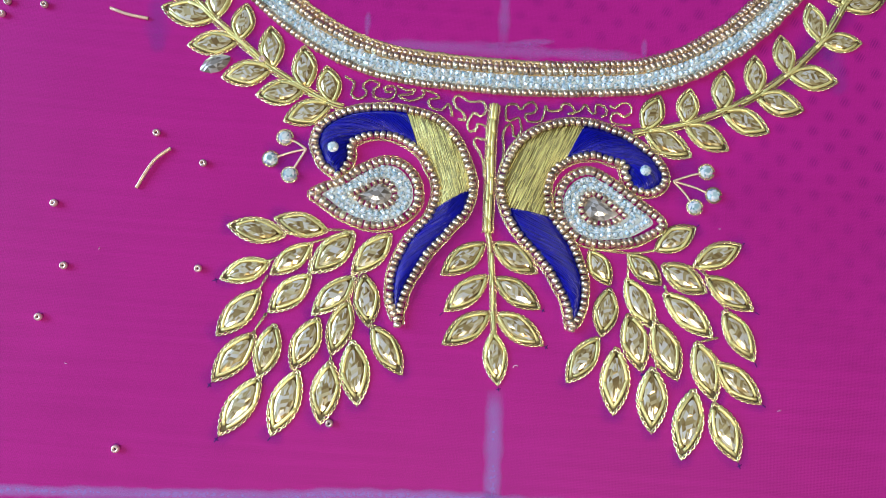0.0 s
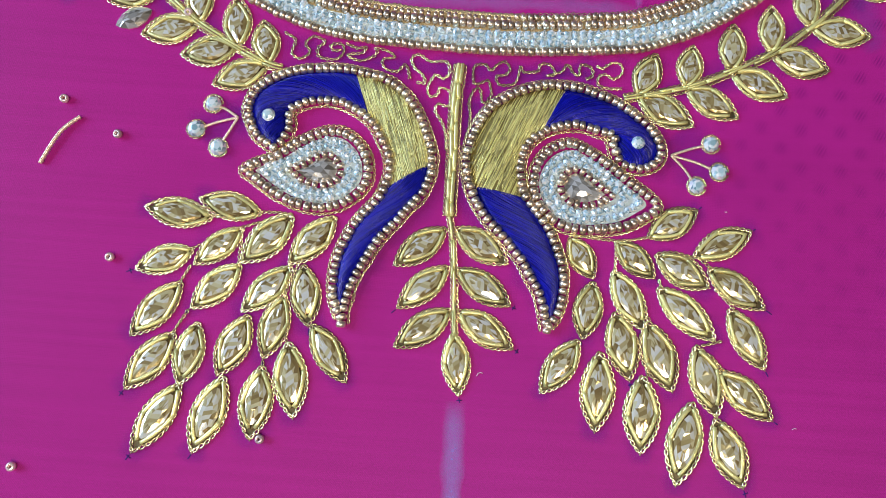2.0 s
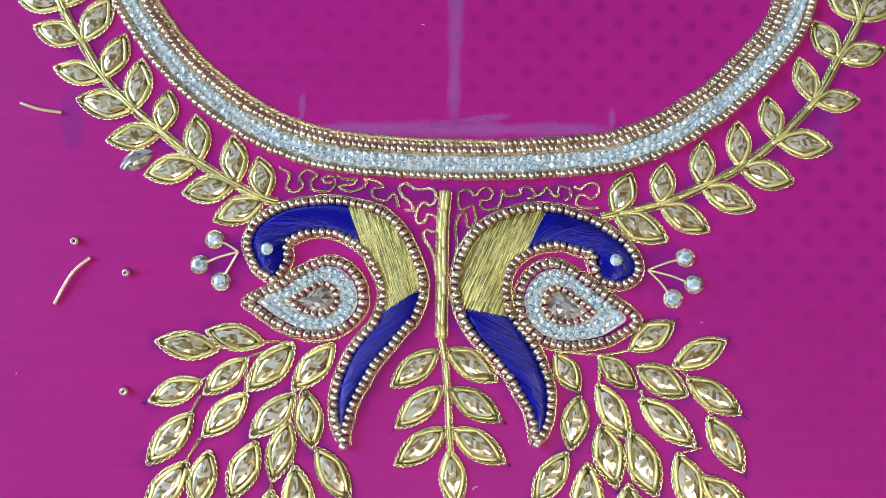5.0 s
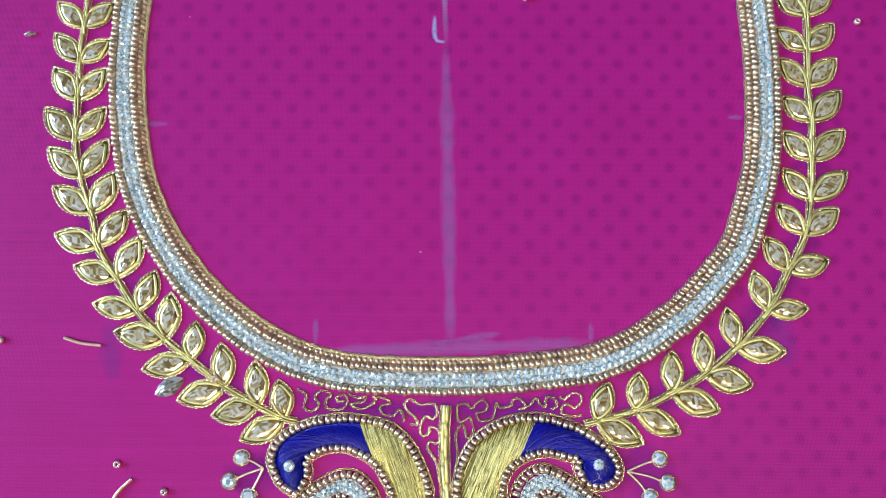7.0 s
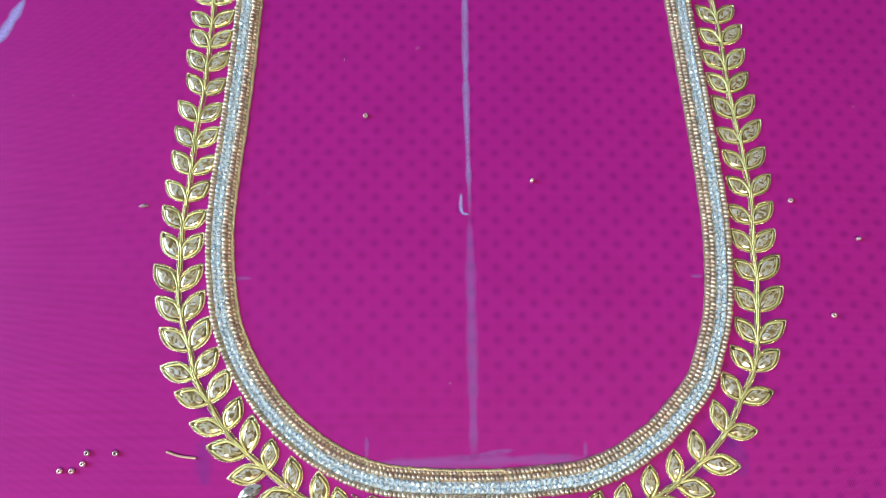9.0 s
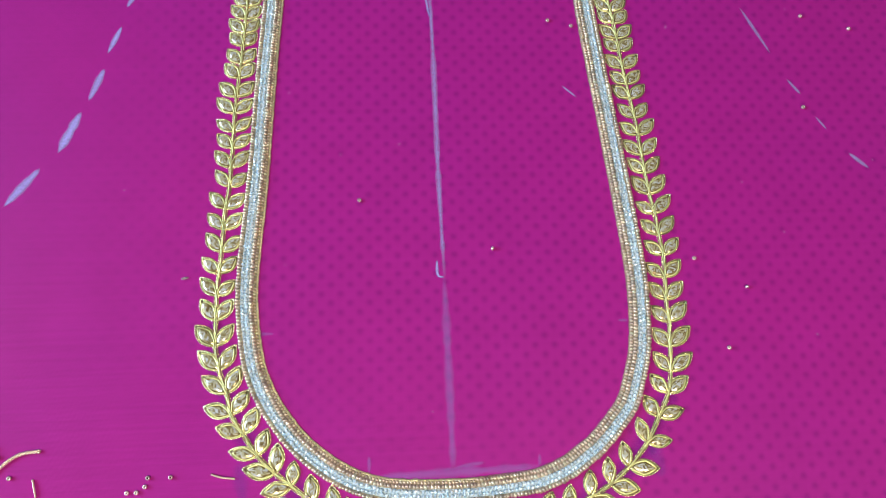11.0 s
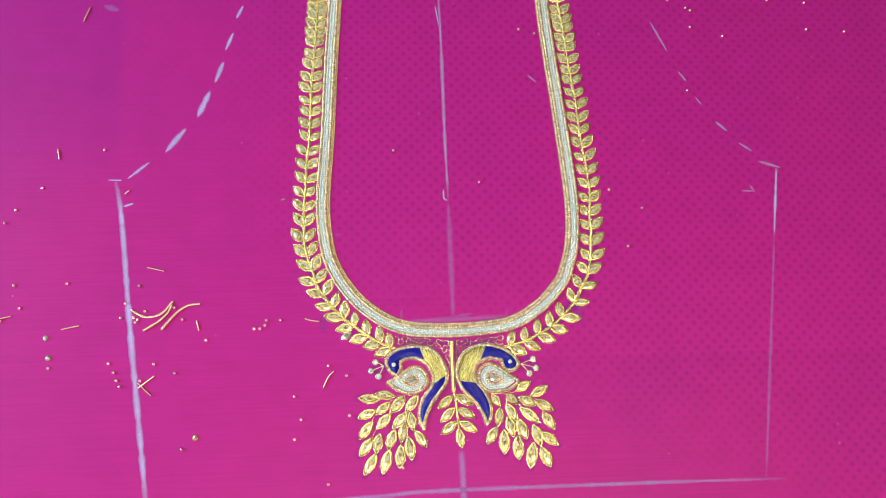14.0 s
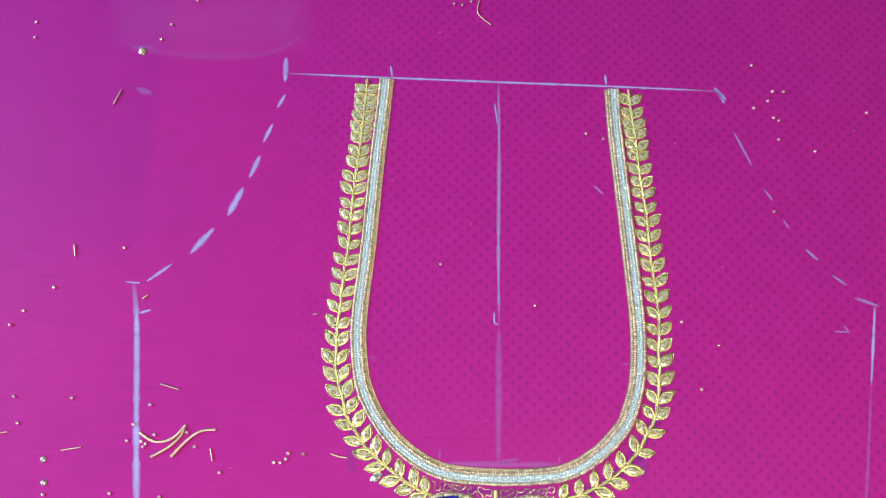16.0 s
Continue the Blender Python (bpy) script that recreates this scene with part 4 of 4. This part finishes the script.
teardrop([-48.9, -32.2, -45.9, -30.1, -42.1, -28.5, -36.1, -24.1, -29.9, -21.2, -25.1, -21.6, -20.9, -25.3, -19.4, -30.0, -20.2, -34.1, -23.9, -37.9, -28.5, -39.8, -33.3, -39.9, -38.1, -38.6, -43.0, -36.1, -47.2, -33.2], (-30.5, -30.9), 1)
teardrop([50.4, -34.0, 48.3, -31.4, 44.0, -28.5, 38.9, -24.8, 33.8, -21.6, 28.8, -19.8, 24.1, -21.8, 21.1, -26.1, 20.5, -31.0, 22.4, -35.8, 26.7, -39.5, 31.6, -40.7, 37.3, -40.3, 42.9, -39.1, 47.7, -36.3], (31.5, -30.5), -1)

# ---- small sprays of three round stones ----
for v, ends in (((-52.1, -19.2), ((-58.4, -16.2), (-61.8, -22.8), (-56.0, -27.0))), ((53.5, -20.7), ((63.2, -17.2), (65.3, -24.0), (59.9, -27.9)))):
    ob = root("stone_spray", "spray of three round ice-blue stones on gold stems", "embroidered spray", "pair of sprays")
    for e in ends:
        s = Shape()
        a, b = Vector(v), Vector(e)
        bow = spline([a, a.lerp(b, 0.5) + Vector((0.2, 0.3)), a.lerp(b, 0.82)], False, 0.4)
        s.tube([(p.x, p.y, 0.35 + 0.12 * math.sin(2.2 * k)) for k, p in enumerate(bow)], 0.34, 6, 0.8)
        part("coil_stem", s, coil_wire, ob, "short gold coil stem")
        claw = Shape()
        hold = [b + Vector((2.25 * math.cos(q * 0.5), 2.25 * math.sin(q * 0.5))) for q in range(13)]
        chain(claw, hold, 0.13, 0.2, 1.8, 0.3)
        part("thread_collar", claw, thread_gold, ob)
        st = Shape()
        rr = rng.uniform(1.85, 2.1)
        ring = [Vector((rr * math.cos(2 * math.pi * k / 10), rr * math.sin(2 * math.pi * k / 10))) for k in range(10)]
        tris_to(st, faceted(ring, 0.6, 1.5, 1.7, 0.72, 0.42, 0.08))
        part("round_stone", st, clear_ice, ob, "round ice-blue crystal", False, pose(e[0] * MM, e[1] * MM, 0))

# ---- meandering chain stitch under the neckline ----
SWIRLS = (
    [-43.0, 3.4, -40.3, 1.7, -40.7, -1.9, -38.5, -3.1, -36.4, -1.2, -37.6, 1.0, -35.7, 2.9, -32.8, 1.7, -34.5, 0.0, -33.9, -2.3, -29.9, -2.6, -28.1, -0.4, -28.8, 1.5, -31.3, 1.0, -30.6, -0.4, -28.7, 0.0],
    [-27.7, 1.8, -24.8, 0.6, -22.7, 1.1, -23.4, -0.4, -25.5, -0.8, -27.0, -1.4, -24.1, -2.5, -20.5, -1.1, -19.8, 0.4, -20.5, 1.1, -16.9, 0.4, -15.4, -1.0, -18.3, -1.8, -17.6, -3.9, -14.7, -4.6, -12.5, -2.7, -11.3, -6.3],
    [-9.6, -7.0, -7.4, -7.0, -8.2, -5.0, -10.3, -3.3, -11.2, -1.0, -9.6, 0.2, -6.7, -1.3, -2.7, -1.2, -1.7, -3.8, -3.1, -5.6, -5.0, -4.7, -6.7, -7.9, -5.9, -10.3, -4.1, -9.6, -3.8, -7.9, -1.6, -8.4, -0.9, -11.0, -1.6, -12.5, -3.8, -12.1, -4.5, -13.9, -2.6, -16.8, -1.5, -19.7, -1.1, -23.3],
    [3.5, -19.6, 4.2, -15.3, 3.7, -11.0, 4.6, -8.1, 6.0, -7.4, 7.1, -11.0, 8.9, -9.2, 8.5, -6.6, 7.8, -5.2, 4.9, -6.4, 4.1, -3.8, 4.5, -1.6, 7.0, -1.2, 8.5, -2.6, 9.9, -0.9, 11.8, -0.1, 13.2, -1.6, 12.1, -3.4, 9.9, -4.0, 10.9, -6.0, 14.3, -5.6, 15.3, -3.0, 15.7, -0.8],
    [15.8, -0.8, 16.7, -2.3, 20.0, -1.9, 20.7, -0.1, 22.9, -0.0, 24.4, -2.2, 22.2, -2.9, 25.8, -1.5, 27.3, 0.4, 28.7, -1.5, 30.2, -2.2, 30.2, -0.4, 30.9, 0.7, 33.1, 0.0, 33.5, -1.9, 32.0, -3.0],
    [34.5, 0.8, 35.9, 0.0, 38.1, 1.7, 40.3, 1.5, 41.0, -0.6, 38.8, -2.4, 36.7, -1.4, 35.2, -2.1, 35.2, -4.3, 38.1, -5.0, 41.0, -4.7])
for nums in SWIRLS:
    s = Shape()
    chain(s, pairs(nums), 0.175, 0.29, 2.5, 0.30)
    tagged(new("chain_scroll", s.mesh("chain_scroll", thread_gold)), "meandering gold chain-stitch scroll on the cloth", "embroidered scroll", "scrolls under the neckline")

# ---- loose beads, coil cuttings and stones lying on the cloth ----
bead_rose = material("rose_gold_bead", (0.88, 0.64, 0.60), 0.26, 0.55, 0.3, 700)
big = bead_mesh("loose_bead", bead_rose, 14)


def loose_bead(x, y):
    ob = tagged(new("loose_bead", big), "loose antique gold seed bead lying on the cloth", "bead", "loose beads")
    if rng.random() < 0.93:
        m = Matrix.Translation((x * MM, y * MM, 0.74 * MM)) @ Matrix.Rotation(rng.uniform(0, 6.28), 4, "Z") @ Matrix.Rotation(radians(90) + rng.gauss(0, 0.1), 4, "Y")
    else:
        m = Matrix.Translation((x * MM, y * MM, 1.1 * MM)) @ Matrix.Rotation(rng.uniform(0, 6.28), 4, "Z")
    ob.matrix_basis = m


LOOSE_WEST = [-272.1, 157.6, -318.0, 126.7, -336.8, 109.1, -41.8, 153.9, -344.4, 98.9, -333.0, 49.6, -327.5, 32.0, -340.9, 22.6, -302.6, -13.8, -293.4, 50.1, -248.8, 33.6, -251.7, 22.7, -241.8, 22.6,
              -238.8, 21.1, -240.4, 19.0, -233.6, 27.3, -239.0, 47.2, -211.7, 29.6, -205.4, 20.3, -186.7, 4.0, -150.8, 11.7, -146.4, 11.7, -142.6, 14.2, -141.5, 18.1, -131.0, 18.0, -258.6, -11.6,
              -254.6, -18.4, -252.0, -24.3, -249.5, -28.9, -225.0, -12.9, -209.2, -20.0, -234.7, -25.0, -94.3, -17.8, -80.3, -25.6, -119.6, -40.0, -114.4, -57.1, -119.0, -71.4, -78.2, -55.4, -201.7, -75.8]
LOOSE_EAST = [198.2, 324.0, 213.1, 302.1, 221.9, 302.2, 208.8, 293.7, 197.5, 287.5, 212.5, 279.9, 216.4, 277.7, 214.9, 261.8, 242.3, 253.2, 318.8, 284.4, 317.4, 259.0, 351.1, 256.9, 66.1, 260.6,
              79.3, 256.9, 206.7, 203.7, 27.1, 125.8, 133.1, 117.9, 158.9, 101.8, 145.1, 70.6, -365.7, 336.8, -364.7, 323.5, -260.2, 339.4, -266.9, 326.2, -242.2, 361.4, -38.1, 368.0, -31.7, 367.2,
              -24.5, 370.6, 285.9, 287.0, -38.7, -94.5, -93.9, -104.4, -67.0, 6.5]
for p in pairs(LOOSE_WEST) + pairs(LOOSE_EAST):
    loose_bead(p.x, p.y)


def coil_piece(nums, r=0.6, name="coil_cutting", label="short cut length of shiny gold coil lying loose"):
    """A cut end of coiled wire: fine turns wound round its length."""
    c = spline(pairs(nums), False, 0.35)
    nn = normals(c)
    s = Shape()
    rise = [0.25 * math.sin(math.pi * i / (len(c) - 1)) for i in range(len(c))]
    s.tube([(p.x, p.y, r + h) for p, h in zip(c, rise)], r * 0.82, 6)
    pts = []
    for i, (p, q) in enumerate(zip(c, nn)):
        a = i * 2 * math.pi / 3
        pts.append((p.x + q.x * r * math.sin(a) * 0.9, p.y + q.y * r * math.sin(a) * 0.9, r + rise[i] + r * math.cos(a) * 0.9))
    s.tube(pts, 0.16, 4)
    tagged(new(name, s.mesh(name, coil_wire)), label, "wire piece", "loose coil cuttings")


for nums in ([-296.1, 269.6, -291.6, 282.3], [-308.4, 158.7, -306.6, 150.0], [-254.2, 120.7, -250.8, 123.5], [-345.7, 23.5, -333.2, 26.0], [-295.1, 15.0, -282.1, 17.5], [-233.6, 61.5, -220.6, 58.2],
             [-194.6, 19.3, -193.2, 14.9, -192.4, 11.4], [-112.2, 18.6, -107, 17.0, -101.1, 16.3], [-89.9, -21.9, -94.1, -26.2, -97.9, -34.1], [-224.3, -21.8, -235.9, -30.4], [-236.2, -26.7, -226.2, -36.0],
             [-17.8, 373.0, -18.9, 360.2, -8.3, 350.5]):
    coil_piece(nums)


def strand(nums):
    ob = Shape()
    chain(ob, pairs(nums), 0.5, 0.55, 3.4, 0.9)
    tagged(new("twisted_strand", ob.mesh("twisted_strand", coil_wire)), "loose twisted strand of gold wire lying on the cloth", "wire strand", "loose strands")


for nums in ([-244.1, 28.7, -233.3, 22.9, -221.7, 24.9, -212.9, 34.5], [-234.2, 12.5, -223.1, 19.3, -216.2, 26.2, -213.6, 32.3], [-220.5, 13.1, -210.5, 24.8, -201.8, 30.8, -192.3, 32.0]):
    strand(nums)


def loose_stone(x, y, ang, length, half, mat, label):
    s = Shape()
    tris_to(s, faceted(lens(length, half, 12, -length / 2, 0.8), 0.5, 1.2, 1.5, 0.6, 0.3, 0.12))
    ob = tagged(new("loose_stone", s.mesh("loose_stone", mat, False)), label, "stone", "loose stones")
    ob.matrix_basis = pose(x * MM, y * MM, 0, 0, 0, ang)


loose_stone(-80.4, 4.2, 30, 9.5, 2.6, silver, "loose clear marquise crystal lying beside the garland")
loose_stone(-280.1, 315.4, -60, 7.0, 3.0, champagne, "loose champagne crystal lying on the cloth")
loose_stone(-306.3, 8.8, 80, 4.6, 2.2, silver, "small loose clear crystal lying on the cloth")
loose_stone(-303.4, -6.2, 20, 4.6, 2.2, silver, "small loose clear crystal lying on the cloth")
loose_stone(-192.2, -67.9, 60, 4.6, 2.2, champagne, "small loose champagne crystal lying on the cloth")
loose_stone(-130.2, 114.2, 10, 4.2, 0.8, silver, "thin splinter of clear crystal lying on the cloth")

# ---- blue tracing powder left along the drawn lines ----
def powder(pts, width, lift):
    nums = [v for p in pts for v in p]
    ob = chalk_line(nums, width * 0.7, width, smudge, lift, 0.6)
    ob.name = "powder_smudge"
    tagged(ob, "smudge of blue tracing powder round the stitches")


def every(nums, first, step):
    return [(nums[i], nums[i + 1]) for i in range(first, len(nums), step)]


for low in (LEFT_LOW, RIGHT_LOW):
    powder(every(low, 0, 6), 9, 0.05)
for nums in (LEFT_OUT, RIGHT_OUT):
    powder(every(nums, 0, 4), 8, 0.055)
for rows in (PLUME_LEFT, PLUME_RIGHT):
    for i in range(0, len(rows), 4):
        (bx, by), (tx, ty) = rows[i:i + 2], rows[i + 2:i + 4]
        powder([(bx, by), (tx + 0.12 * (tx - bx), ty + 0.12 * (ty - by))], 6.5, 0.05 + 0.0006 * i)
powder([(-52, -16), (-56, -22), (-60, -26)], 13, 0.07)
powder([(54, -15), (60, -22), (63, -27)], 13, 0.07)
powder([(-45, 1), (-20, -2), (0, -3), (20, -2), (42, 1)], 6, 0.07)
powder([(2, -4), (2, -40)], 9, 0.072)
for x, y in ((-98.5, 15), (101.8, 18)):
    tagged(chalk_line([x - 0.5, y + 9, x, y, x + 1.5, y - 9], 3, 6, smudge_soft, 0.074, 0.6), "faint smudge of blue tracing powder")

# ---- pale film near the top edge ----
film_patch = chalk_line([-312, 347, -270, 344, -215, 344, -148, 352], 44, 58, pale_film, 0.06, 0.1)
film_patch.name = "chalk_rub"
tagged(film_patch, "wide pale film on the cloth")
for nums, w1 in (([-300, 322, -262, 315, -215, 314, -178, 320, -153, 338], 6), ([-281, 284, -268, 280], 5), ([-290, 318, -272, 320], 3)):
    tagged(chalk_line(nums, 2, w1, chalk_faint if w1 != 6 else pale_film, 0.09, 0.5), "faint pale smear on the cloth")

# ---- lint on the cloth ----
lint = Shape()
pale = material("pale_lint", (0.85, 0.62, 0.75), 0.9, 0.0, 0.2, 500)
for i in range(46):
    x, y = rng.uniform(-370, 380), rng.uniform(-110, 360)
    a, length = rng.uniform(0, 6.28), rng.uniform(0.4, 1.6)
    bend = rng.uniform(-0.6, 0.6)
    lint.tube([(x + length * math.cos(a + bend * k) * k / 3, y + length * math.sin(a + bend * k) * k / 3, 0.16) for k in range(4)], 0.1, 4)
tagged(new("lint", lint.mesh("lint", pale)), "tiny pale lint fibres scattered on the cloth", "lint", kind="stuff")
